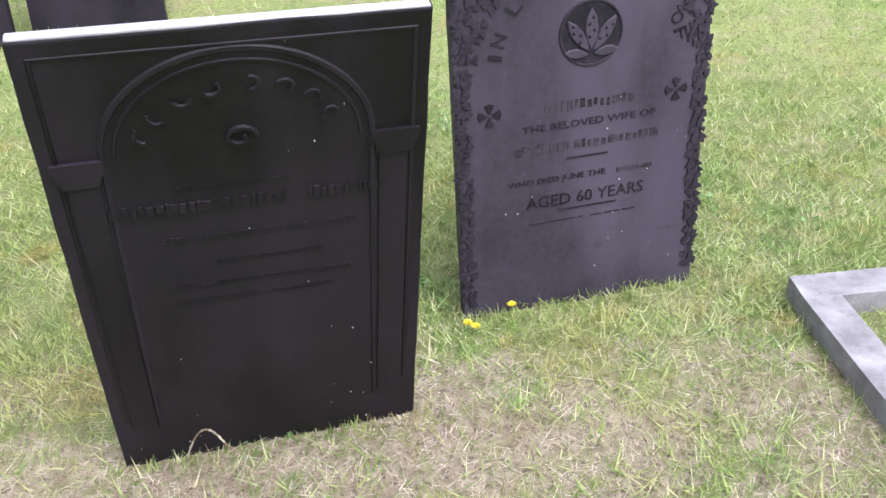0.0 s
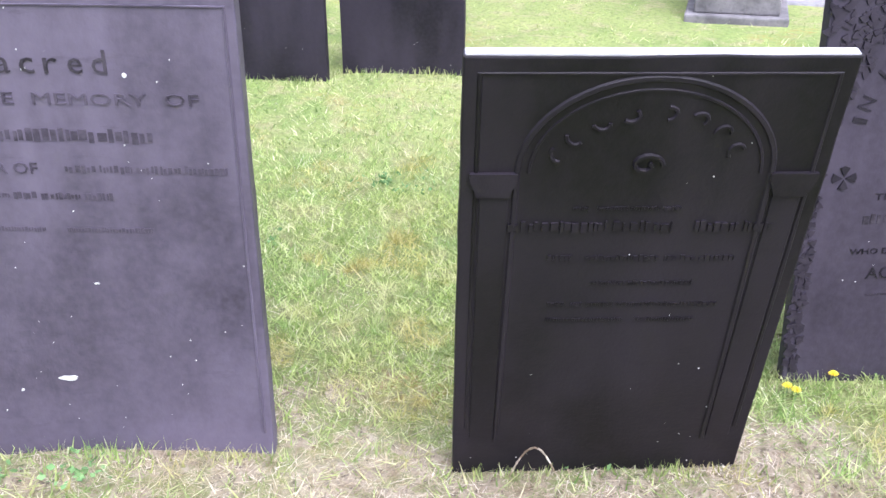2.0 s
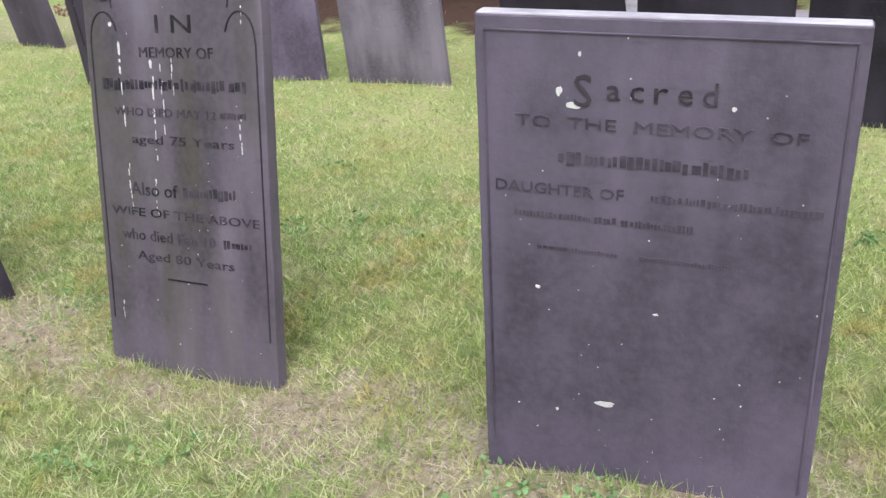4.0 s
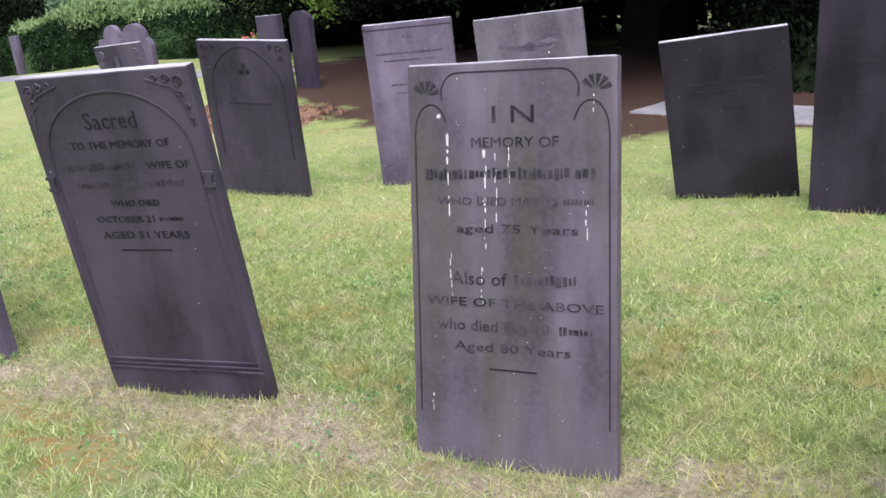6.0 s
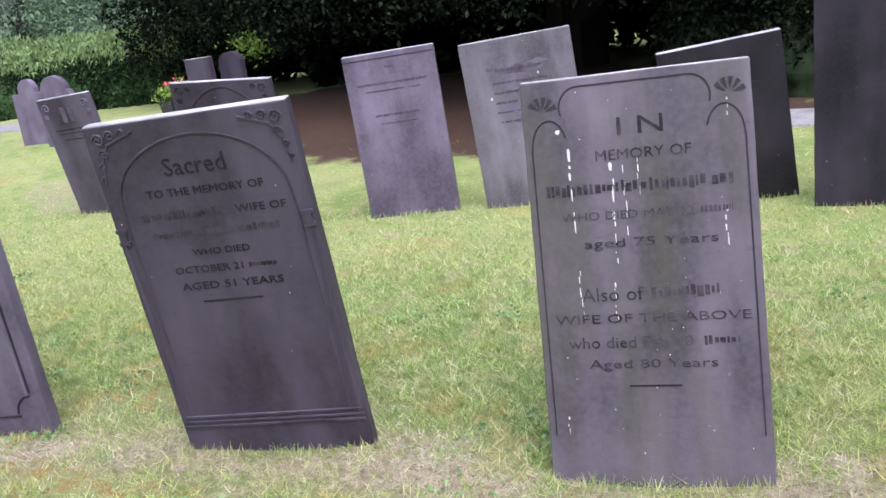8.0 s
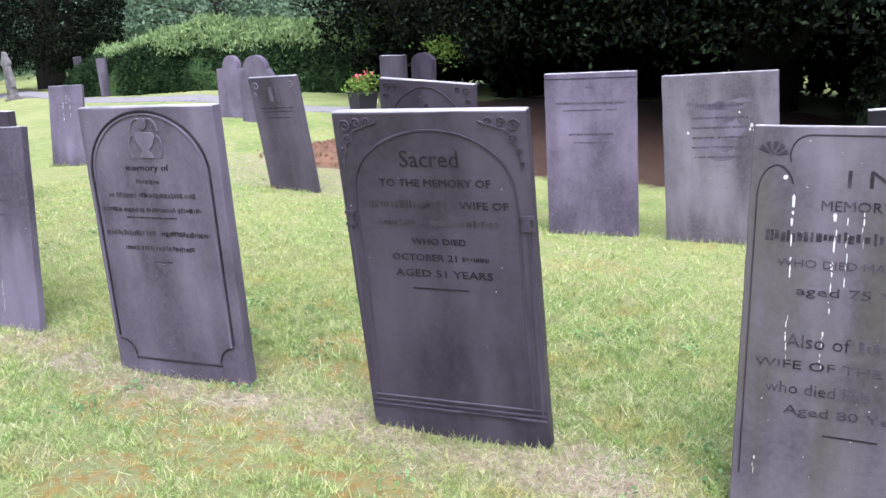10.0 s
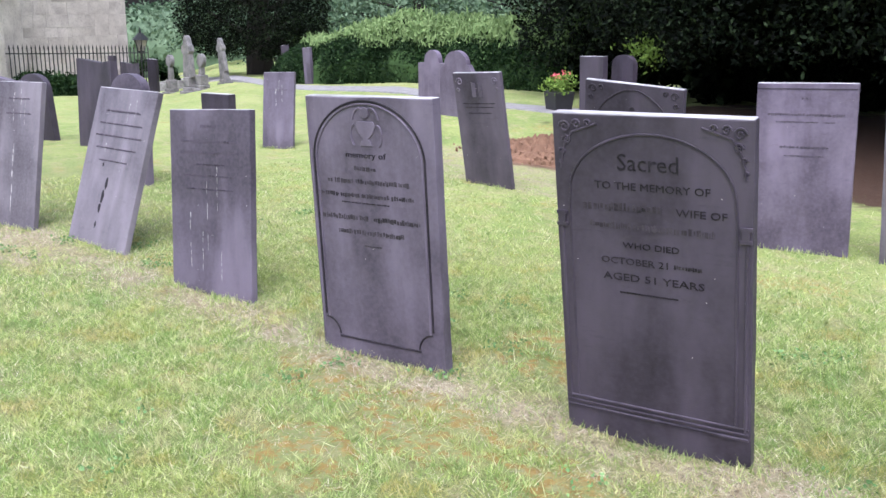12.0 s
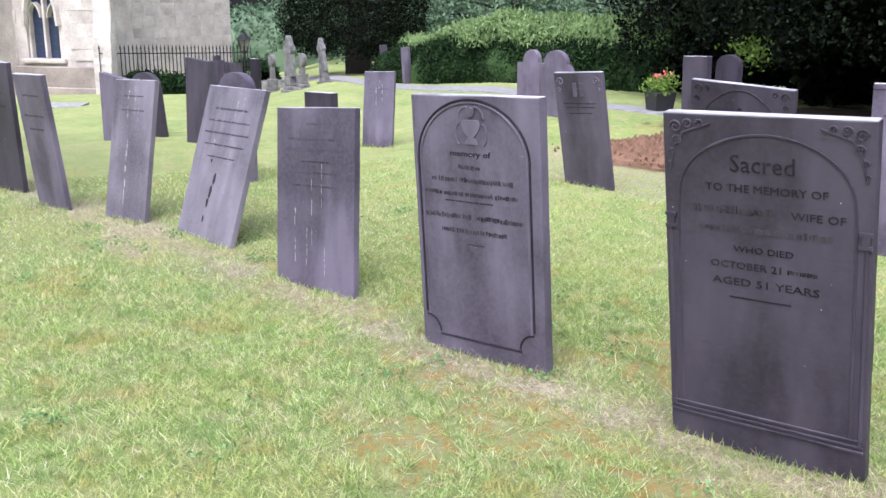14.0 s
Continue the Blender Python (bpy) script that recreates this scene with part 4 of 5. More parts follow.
far_stone("dark slate headstone near the railings", -28.0, 3.03, 25, 0, 0, 0.39, 0.94, M_DEEP)
far_stone("dark slate headstone under the yew", -10.39, 4.78, 15, 0, -2, 0.33, 0.86, M_SLATE)
far_stone("dark round-topped headstone under the yew", -10.34, 5.13, 15, 0, 0, 0.30, 0.86, M_SLATE, "round")


def cross(label, x, y, h, lean, ring, size=1.0, turn=20):
    ob = new("stone_cross")
    k0, k1 = (0.05, 0.035) if ring else (0.15, 0.10)
    ob.matrix_world = stone_pose(x, y, turn, 0, lean, ground_z(x, y) - 0.02) @ Matrix.Scale(size, 4)
    tagged(ob, label, "grave cross", FAR)
    for k, (q, z0, z1) in enumerate(((0.15, -0.1, 0.05), (0.11, 0.05, 0.12), (0.09, 0.12, 0.30))):
        bm = bmesh.new()
        box(bm, -q, -q, z0, q, q, z1)
        bevel(bm, 0.012, 1)
        part("step", bm, M_MARBLE, ob)
    bm = bmesh.new()
    prism(bm, [(-k0, 0.30), (k0, 0.30), (k1, h - 0.28), (-k1, h - 0.28)], -0.05, 0.05)
    bevel(bm, 0.01, 1)
    part("shaft", bm, M_MARBLE, ob)
    bm = bmesh.new()
    if ring:
        prism(bm, arc(0, h - 0.16, 0.10, 0.13, 0, 345, 20), -0.05, 0.05)
    else:
        prism(bm, [(-0.10, h - 0.36), (0.10, h - 0.36), (0.15, h - 0.30), (0.13, h - 0.20), (0.085, h - 0.17), (0.05, h - 0.05), (0.0, h), (-0.04, h - 0.06), (-0.07, h - 0.16), (-0.13, h - 0.21), (-0.14, h - 0.30)], -0.06, 0.06)
    bevel(bm, 0.012, 1)
    part("cross_head", bm, M_MARBLE, ob)
    return ob


cross("weathered stone cross with a round head", -28.68, 3.64, 0.84, 0, True, 1.3)
cross("weathered stone memorial tapering to a point", -25.9, 3.58, 1.08, -2, False, 1.3)
cross("tall weathered stone shaft leaning aside", -26.3, 4.55, 1.16, -9, False)
cross("pale broken memorial beside the stone cross", -25.7, 3.82, 0.72, 3, True, 1.3)


def kerb_grave(label, cx, cy, turn, wx, wy, hh=0.12, th=0.11):
    ob = new("grave_kerb")
    ob.matrix_world = pose(cx, cy, ground_z(cx, cy), 0, 0, turn)
    tagged(ob, label, "grave kerb")
    for x0, y0, x1, y1 in ((0, 0, wx, th), (0, wy - th, wx, wy), (0, th, th, wy - th), (wx - th, th, wx, wy - th)):
        bm = bmesh.new()
        box(bm, x0, y0, -0.06, x1, y1, hh)
        bmesh.ops.subdivide_edges(bm, edges=bm.edges[:], cuts=3, use_grid_fill=True)
        for v in bm.verts:
            v.co += 0.006 * Vector((noise.noise(v.co * 9), noise.noise(v.co * 9 + Vector((5, 1, 2))), noise.noise(v.co * 9 + Vector((1, 7, 3)))))
        part("kerb_stone", bm, M_KERB, ob)
    return ob


kerb_grave("pale weathered limestone grave kerb set in the grass", 1.19, 1.855, 25.0, 1.0, 1.375, 0.07, 0.10)
kerb_grave("low stone grave kerb on the far lawn", -31.1, 3.4, 20.0, 1.3, 1.5, 0.26)


def plinth(label, cx, cy, turn, s):
    ob = new("memorial_plinth")
    ob.matrix_world = pose(cx, cy, 0, 0, 0, turn)
    tagged(ob, label, "memorial base")
    for q, z0, z1 in ((s, -0.05, 0.045), (s * 0.82, 0.045, 0.32), (s * 0.6, 0.32, 0.9)):
        bm = bmesh.new()
        box(bm, -q / 2, -q / 2, z0, q / 2, q / 2, z1)
        bevel(bm, 0.012, 2)
        part("block", bm, M_MARBLE, ob)


plinth("pale stepped stone memorial base by the path", -1.42, 6.62, 15, 0.60)

# ledger stone lying by the church
ledger = new("ledger_stone")
ledger.matrix_world = pose(-23.1, -1.73, ground_z(-23.1, -1.73), 0, 0, 75) @ Matrix.Scale(1.3, 4)
tagged(ledger, "flat pale ledger stone lying in the grass", "ledger stone")
bm = bmesh.new()
box(bm, -0.3, -0.35, -0.05, 0.3, 0.35, 0.03)
bevel(bm, 0.015, 2)
part("slab", bm, M_KERB, ledger)

# ---- ground ----
def axis(lo, hi, step, far_lo, far_hi):
    mid = list(np.arange(lo, hi + 1e-6, step))
    up, s, v = [], step, hi
    while v < far_hi:
        s *= 1.22
        v += s
        up.append(v)
    dn, s, v = [], step, lo
    while v > far_lo:
        s *= 1.22
        v -= s
        dn.append(v)
    return np.array(dn[::-1] + mid + up)


# hollows and swellings of the turf at the feet of the stones: x, y, depth, reach
SWELLS = ((-1.43, 1.65, 0.050, 0.5), (-2.80, 1.12, -0.055, 0.55), (-4.02, 0.68, -0.034, 0.5), (-5.25, 0.12, -0.030, 0.5), (-6.52, -0.35, -0.018, 0.5))


def foot_height(x, y):
    z = ground_z(x, y) + 0.012 * noise.noise(Vector((x * 1.4, y * 1.4, 0))) + 0.008 * noise.noise(Vector((x * 5, y * 5, 3)))
    return z + sum(h * math.exp(-((x - a) ** 2 + (y - b) ** 2) / q ** 2) for a, b, h, q in SWELLS)


gx, gy = axis(-11, 2.5, 0.11, -400, 400), axis(-3.2, 6.5, 0.11, -400, 400)
verts = [(float(x), float(y), foot_height(float(x), float(y)) if abs(x) < 60 and abs(y) < 60 else ground_z(float(x), float(y))) for y in gy for x in gx]
nx = len(gx)
heights = np.array([v[2] for v in verts]).reshape(len(gy), nx)


def surface(x, y):
    """Height of the turf under many points at once."""
    x, y = np.asarray(x, float), np.asarray(y, float)
    i = np.clip(np.searchsorted(gx, x) - 1, 0, nx - 2)
    j = np.clip(np.searchsorted(gy, y) - 1, 0, len(gy) - 2)
    u, v = (x - gx[i]) / (gx[i + 1] - gx[i]), (y - gy[j]) / (gy[j + 1] - gy[j])
    return (heights[j, i] * (1 - u) + heights[j, i + 1] * u) * (1 - v) + (heights[j + 1, i] * (1 - u) + heights[j + 1, i + 1] * u) * v


faces = [(j * nx + i, j * nx + i + 1, (j + 1) * nx + i + 1, (j + 1) * nx + i) for j in range(len(gy) - 1) for i in range(nx - 1)]
me = bpy.data.meshes.new("ground")
me.from_pydata(verts, [], faces)
me.materials.append(M_LAWN)
smooth(tagged(new("ground", me), "mown churchyard lawn with dry straw patches and bare earth", "lawn", kind="structure"))


def strip(name, line, width, mat, label, category, lift=0.015):
    bm = bmesh.new()
    rows = []
    for i, (x, y) in enumerate(line):
        a, c = line[max(i - 1, 0)], line[min(i + 1, len(line) - 1)]
        d = math.hypot(c[0] - a[0], c[1] - a[1])
        px, py = -(c[1] - a[1]) / d, (c[0] - a[0]) / d
        rows.append([bm.verts.new((x + px * o, y + py * o, ground_z(x + px * o, y + py * o) + lift - (0.05 if abs(o) > width * 0.49 else 0))) for o in (-width / 2, -width * 0.47, 0, width * 0.47, width / 2)])
    for a, c in zip(rows, rows[1:]):
        for j in range(4):
            bm.faces.new((a[j], a[j + 1], c[j + 1], c[j]))
    bmesh.ops.recalc_face_normals(bm, faces=bm.faces[:])
    tagged(part(name, bm, mat), label, category, kind="structure")


def eased(points, k=8):
    out = []
    for i in range(len(points) - 1):
        p0, p1, p2, p3 = points[max(i - 1, 0)], points[i], points[i + 1], points[min(i + 2, len(points) - 1)]
        for j in range(k):
            t = j / k
            out.append(tuple(0.5 * (2 * b + (c - a) * t + (2 * a - 5 * b + 4 * c - d) * t * t + (3 * b - a - 3 * c + d) * t ** 3) for a, b, c, d in zip(p0, p1, p2, p3)))
    return out + [points[-1]]


strip("path_1", eased([(14, 11.0), (4, 8.5), (-2.5, 7.02), (-4.9, 6.45), (-6.4, 6.3)]), 0.74, M_PATH, "grey tarmac path edged by lawn", "path")
strip("path_2", eased([(-11.3, 5.62), (-11.9, 5.3), (-13.2, 4.95), (-15.5, 5.2), (-18.5, 5.3), (-22.5, 5.1), (-28.5, 5.3), (-34, 5.5), (-50, 8)]), 0.7, M_PATH, "pale tarmac path leading to the far gate", "path")

# ---- soil heap behind the leaning stone ----
bm = bmesh.new()
bmesh.ops.create_grid(bm, x_segments=130, y_segments=100, size=1.0)
for v in bm.verts:
    r = math.hypot(v.co.x, v.co.y)
    v.co = Vector((v.co.x * 1.1, v.co.y * 0.75, max(0, 1 - r) * 0.13 + (0.07 * noise.noise(v.co * 6) + 0.075 * noise.noise(v.co * 15) + 0.04 * noise.noise(v.co * 31)) * max(0, 1.1 - r) - 0.02 * (r > 0.95)))
r = random.Random(77)
for _ in range(420):
    t, q, k = r.uniform(0, 6.283), math.sqrt(r.random()) * 1.25, r.uniform(0.006, 0.02)
    got = bmesh.ops.create_icosphere(bm, subdivisions=1, radius=k, matrix=Matrix.Translation((1.1 * q * math.cos(t), 0.75 * q * math.sin(t), max(0, 1 - q) * 0.13 + 0.01 + 0.4 * k)))
    for v in got["verts"]:
        v.co += Vector((r.uniform(-k, k), r.uniform(-k, k), r.uniform(-k, k))) * 0.35
heap = part("soil_heap", bm, None)
heap.data.materials.append(plain("red_earth", (0.185, 0.105, 0.066), 0.95, var=0.6))
heap.matrix_world = pose(-9.75, 3.95, ground_z(-9.75, 3.95), 0, 0, 30) @ Matrix.Diagonal((0.85, 0.8, 1.35, 1))
tagged(heap, "low heap of red-brown earth on the lawn", "soil heap", kind="stuff")

# ---- leaves ----


def leaf_mesh(name, centres, size, mat, seed, per=3, aspect=0.45, parent=None, tilt=1.0):
    """Many small pointed leaves in clumps round the centres, as one mesh."""
    r = np.random.RandomState(seed)
    c = np.repeat(np.asarray(centres, float), per, axis=0)
    k = len(c)
    c = c + r.normal(0, size * 0.6, (k, 3))
    d = r.normal(0, 1, (k, 3)) * np.array([1, 1, tilt])
    d /= np.linalg.norm(d, axis=1)[:, None] + 1e-9
    e = np.cross(d, r.normal(0, 1, (k, 3)))
    e /= np.linalg.norm(e, axis=1)[:, None] + 1e-9
    s = (size * r.uniform(0.6, 1.4, k))[:, None]
    p = np.stack([c - d * s * 0.5, c + e * s * aspect * 0.5, c + d * s * 0.5, c - e * s * aspect * 0.5], 1).reshape(-1, 3)
    me = bpy.data.meshes.new(name)
    me.from_pydata(p.tolist(), [], np.arange(4 * k).reshape(-1, 4).tolist())
    me.materials.append(mat)
    ob = new(name, me)
    if parent:
        ob.parent = parent
    return ob


def lumpy(p, scale=1.0):
    return noise.noise(Vector(p) * scale)


def limb(bm, a, c, r0, r1, k=9):
    a, c = Vector(a), Vector(c)
    d = (c - a).normalized()
    s = d.orthogonal().normalized()
    t = d.cross(s)
    n = 5
    rings = []
    for i in range(n + 1):
        f = i / n
        q = r0 + (r1 - r0) * f
        o = a.lerp(c, f) + 0.06 * (c - a).length * math.sin(f * 3.1) * s * lumpy(a + c, 0.7)
        rings.append([bm.verts.new(o + q * (1 + 0.18 * math.sin(3 * w + 5 * f)) * (math.cos(w) * s + math.sin(w) * t)) for w in (2 * math.pi * j / k for j in range(k))])
    for p, q in zip(rings, rings[1:]):
        for j in range(k):
            bm.faces.new((p[j], p[(j + 1) % k], q[(j + 1) % k], q[j]))


def tree(label, x, y, rx, ry, top, skirt, back, count, size, mat, seed, trunk=0.3, inner=True, category="tree"):
    """skirt: the height of the lowest leaves on the side of the lawn; back: on the far side."""
    r = random.Random(seed)
    base = ground_z(x, y)
    ob = new("tree")
    ob.matrix_world = pose(x, y, base)
    tagged(ob, label, category)
    bm = bmesh.new()
    limb(bm, (0, 0, -0.1), (0.1, 0.1, top * 0.4), trunk, trunk * 0.6, 12)
    limb(bm, (0.1, 0.1, top * 0.38), (0.0, -0.1, top * 0.85), trunk * 0.6, trunk * 0.15)
    for i in range(9):
        t = i * 0.7 + r.uniform(-0.2, 0.2)
        z0 = r.uniform(0.5, 2.2)
        limb(bm, (0.05, 0.05, z0), (rx * 0.75 * math.cos(t), ry * 0.75 * math.sin(t), z0 + r.uniform(0.2, 1.2)), trunk * 0.3, trunk * 0.06, 6)
    part("trunk", bm, M_BARK, ob)
    pts, core = [], []
    while len(pts) < count:
        t, f = r.uniform(0, 2 * math.pi), r.random()
        z = skirt * 0.3 + (top - skirt * 0.3) * f ** 1.9
        zz = (z - skirt) / (top - skirt)
        q = math.sqrt(max(0.05, 1 - max(0, zz) ** 2)) * (1 - 0.45 * r.random() ** 2.2)
        q *= 1 + 0.30 * lumpy((2.2 * math.cos(t) + seed, 2.2 * math.sin(t), z * 0.9))
        px, py = rx * q * math.cos(t), ry * q * math.sin(t)
        low = back if py > 0.15 * ry else skirt
        low += 0.45 * lumpy((px * 0.9, py * 0.9, seed))
        if z > low:
            pts.append((px, py, z))
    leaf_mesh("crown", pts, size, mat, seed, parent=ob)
    # Large leaves added within and overhead, to keep daylight out of the hollow.
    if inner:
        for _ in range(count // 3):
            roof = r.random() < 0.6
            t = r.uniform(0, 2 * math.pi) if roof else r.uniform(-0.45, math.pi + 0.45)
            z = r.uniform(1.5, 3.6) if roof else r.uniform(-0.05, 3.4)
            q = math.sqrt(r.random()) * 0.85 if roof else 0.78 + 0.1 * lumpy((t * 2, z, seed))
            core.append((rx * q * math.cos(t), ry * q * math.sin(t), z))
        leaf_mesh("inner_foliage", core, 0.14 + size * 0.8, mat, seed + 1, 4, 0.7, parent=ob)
    return ob


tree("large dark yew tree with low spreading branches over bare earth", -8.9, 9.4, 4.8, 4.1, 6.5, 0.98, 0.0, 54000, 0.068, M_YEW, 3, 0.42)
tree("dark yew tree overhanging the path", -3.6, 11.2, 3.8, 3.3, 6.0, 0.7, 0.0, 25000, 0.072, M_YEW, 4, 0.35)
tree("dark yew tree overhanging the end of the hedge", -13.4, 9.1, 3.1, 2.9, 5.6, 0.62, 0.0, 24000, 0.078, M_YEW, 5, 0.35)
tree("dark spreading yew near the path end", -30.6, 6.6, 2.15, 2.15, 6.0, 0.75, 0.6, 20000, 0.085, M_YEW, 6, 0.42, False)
for i, (x, y, q, hgt) in enumerate(((-57, 1.5, 4.5, 8), (-45, 11.5, 4.5, 9), (-42, 17, 5, 9), (-36, 20, 5, 9), (-27, 22, 5, 9), (-52, -2.5, 4.5, 8), (-18, 20, 5, 9), (-8, 19, 5, 8))):
    tree("broad-leaved tree beyond the churchyard", x, y, q, q, hgt, 0.4, 0.0, 5600, 0.19, M_TREE, 20 + i, 0.3, False)


def hedge(label, line, width, h0, h1, count, size, mat, seed, category="hedge", growth=None, taper=0.0):
    """A rounded hedge of leaves over a dense core along a line."""
    r = random.Random(seed)
    ob = new("hedge")
    tagged(ob, label, category)
    bm = bmesh.new()
    rows, prof = [], arc(0, 0.0, 1, 1, 0, 180, 12)
    for i, (x, y) in enumerate(line):
        a, c = line[max(i - 1, 0)], line[min(i + 1, len(line) - 1)]
        d = math.hypot(c[0] - a[0], c[1] - a[1])
        px, py = -(c[1] - a[1]) / d, (c[0] - a[0]) / d
        hh = (h0 + (h1 - h0) * i / (len(line) - 1)) * (min(1.0, 0.66 + 0.34 * i / (len(line) - 1) / taper) if taper else 1.0)
        hh *= 1 + 0.10 * lumpy((x * 0.8, y * 0.8, seed))
        rows.append([(x + px * u * width / 2, y + py * u * width / 2, ground_z(x, y) - 0.1 + (max(w, 0.0) ** 0.55) * hh) for u, w in prof])
    vs = [[bm.verts.new(Vector(p) + Vector((0, 0, -0.12))) for p in row] for row in rows]
    for a, c in zip(vs, vs[1:]):
        for j in range(len(prof) - 1):
            bm.faces.new((a[j], a[j + 1], c[j + 1], c[j]))
    part("core", bm, mat, ob)
    pts, high = [], []
    for _ in range(count):
        i, j, f, g = r.randrange(len(rows) - 1), r.randrange(len(prof) - 1), r.random(), r.random()
        p = Vector(rows[i][j]).lerp(Vector(rows[i + 1][j]), f).lerp(Vector(rows[i][j + 1]).lerp(Vector(rows[i + 1][j + 1]), f), g)
        mid = Vector((rows[i][6][0], rows[i][6][1], p.z * 0.5))
        p += (p - mid).normalized() * (0.24 * lumpy(p * 0.9) + 0.06 * r.random())
        pts.append(tuple(p))
        high.append((p.z - ground_z(p.x, p.y)) / (h0 + (h1 - h0) * i / (len(rows) - 1)))
    leaf_mesh("foliage", pts, size, mat, seed, parent=ob)
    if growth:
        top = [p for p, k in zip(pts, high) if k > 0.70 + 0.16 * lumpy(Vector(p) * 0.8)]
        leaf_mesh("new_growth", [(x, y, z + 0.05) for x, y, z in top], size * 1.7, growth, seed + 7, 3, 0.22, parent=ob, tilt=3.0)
    return ob


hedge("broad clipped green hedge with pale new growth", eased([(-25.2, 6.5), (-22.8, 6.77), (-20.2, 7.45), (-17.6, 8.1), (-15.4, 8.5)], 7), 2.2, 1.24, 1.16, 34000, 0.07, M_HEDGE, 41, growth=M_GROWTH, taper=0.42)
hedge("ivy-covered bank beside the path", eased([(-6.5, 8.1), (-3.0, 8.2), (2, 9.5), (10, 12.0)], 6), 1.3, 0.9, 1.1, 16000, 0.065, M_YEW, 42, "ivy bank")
hedge("low green ground-cover plants at the church wall", eased([(-28.9, -0.1), (-29.4, 1.05), (-29.9, 2.2)], 5), 0.9, 0.55, 0.4, 2200, 0.12, M_HEDGE, 43, "plants")
hedge("dark hedge beyond the railings", eased([(-34, 4.0), (-38, 4.8), (-42, 5.0)], 5), 1.4, 0.85, 0.9, 3000, 0.12, M_HEDGE, 44)
hedge("dense woodland edge closing the view", eased([(-60, -20), (-58, 0), (-52, 18), (-36, 28), (-15, 27), (5, 24), (25, 20)], 6), 5.0, 3.4, 4.2, 18000, 0.28, M_TREE, 45, "woodland")
sprig = leaf_mesh("shrub", [(-10.75 + rng.gauss(0, 0.11), 5.75 + rng.gauss(0, 0.11), 0.98 + rng.gauss(0, 0.07)) for _ in range(110)], 0.06, M_LIGHTLEAF, 46)
tagged(sprig, "small bright green shrub under the yew", "shrub")

# ---- pot of flowers ----
pot = new("flower_pot")
pot.matrix_world = pose(-11.86, 5.3, ground_z(-11.86, 5.3)) @ Matrix.Scale(0.6, 4)
tagged(pot, "dark square planter with pink flowers beside the path", "flower pot")
bm = bmesh.new()
v = box(bm, -0.24, -0.24, 0, 0.24, 0.24, 0.40)
for q in v:
    if q.co.z < 0.1:
        q.co.x *= 0.82
        q.co.y *= 0.82
bevel(bm, 0.015, 2)
part("planter", bm, M_POT, pot)
r = random.Random(2)
leaf_mesh("foliage", [(r.gauss(0, 0.15), r.gauss(0, 0.15), 0.55 + r.gauss(0, 0.09)) for _ in range(230)], 0.075, M_LIGHTLEAF, 51, parent=pot)
leaf_mesh("blossom", [(r.gauss(0, 0.14), r.gauss(0, 0.14), 0.70 + r.gauss(0, 0.05)) for _ in range(11)], 0.06, M_PETAL, 52, 4, 0.8, parent=pot)

# ---- church ----


church = new("church")
tagged(church, "pale limestone church wall with a traceried lancet window", "church", kind="structure")
# the aisle: a frame from its near corner, running along the wall
AX, AY, ATURN = -30.37, -0.50, 235.0


def course_blocks(parent, frame_m, x0, x1, z0, z1, hole=None, seed=1):
    """Ashlar blocks of one size range, each a mesh of its own, a little uneven."""
    r = random.Random(seed)
    z = z0
    while z < z1:
        hh = min(r.uniform(0.22, 0.30), z1 - z + 0.01)
        x = x0 - r.uniform(0, 0.3)
        while x < x1:
            ww = r.uniform(0.35, 0.7)
            a, c = max(x, x0), min(x + ww, x1)
            if c - a > 0.05 and not (hole and a < hole[1] and c > hole[0] and z + hh > hole[2] and z < hole[3]):
                bm = bmesh.new()
                box(bm, a + 0.002, -r.uniform(0.004, 0.014), z + 0.002, c - 0.002, 0.02, z + hh - 0.002)
                o = part("ashlar_block", bm, M_ASHLAR, parent)
                o.matrix_local = frame_m
            x += ww
        z += hh


def slot(frame_m, x0, y0, z0, x1, y1, z1, name, mat, parent, bev=0.0):
    bm = bmesh.new()
    box(bm, x0, y0, z0, x1, y1, z1)
    if bev:
        bevel(bm, bev, 1)
    o = part(name, bm, mat, parent)
    o.matrix_local = frame_m
    return o


# along the aisle wall x grows away from the near corner, y is out of the wall when negative after the turn
face = pose(AX, AY, -0.457, 0, 0, ATURN) @ Matrix.Diagonal((1.3, -1.3, 1.3, 1))
WIN = (1.24, 2.04, 0.28)  # left, right, sill
slot(face, 0, 0.02, -1.2, WIN[0] - 0.02, 0.9, 5.5, "wall", M_ASHLAR, church)
slot(face, WIN[1] + 0.02, 0.02, -1.2, 6.0, 0.9, 5.5, "wall", M_ASHLAR, church)
slot(face, WIN[0] - 0.02, 0.02, -1.2, WIN[1] + 0.02, 0.9, WIN[2], "wall", M_ASHLAR, church)
slot(face, WIN[0] - 0.02, 0.02, 2.3, WIN[1] + 0.02, 0.9, 5.5, "wall", M_ASHLAR, church)
course_blocks(church, face, 0, 4.2, 0.25, 2.6, (WIN[0] - 0.16, WIN[1] + 0.16, WIN[2] - 0.02, 2.3), 3)
slot(face, -0.08, -0.10, -1.0, 6.0, 0.02, 0.12, "plinth", M_PLINTH, church, 0.02)
slot(face, -0.12, -0.16, -1.0, 6.0, -0.10, -0.32, "plinth", M_PLINTH, church, 0.02)
slot(face, WIN[0] - 0.15, -0.09, WIN[2] - 0.10, WIN[1] + 0.15, 0.10, WIN[2], "window_sill", M_ASHLAR, church, 0.02)
slot(face, WIN[0], 0.20, WIN[2], WIN[1], 0.23, 2.3, "window", M_LEAD, church)
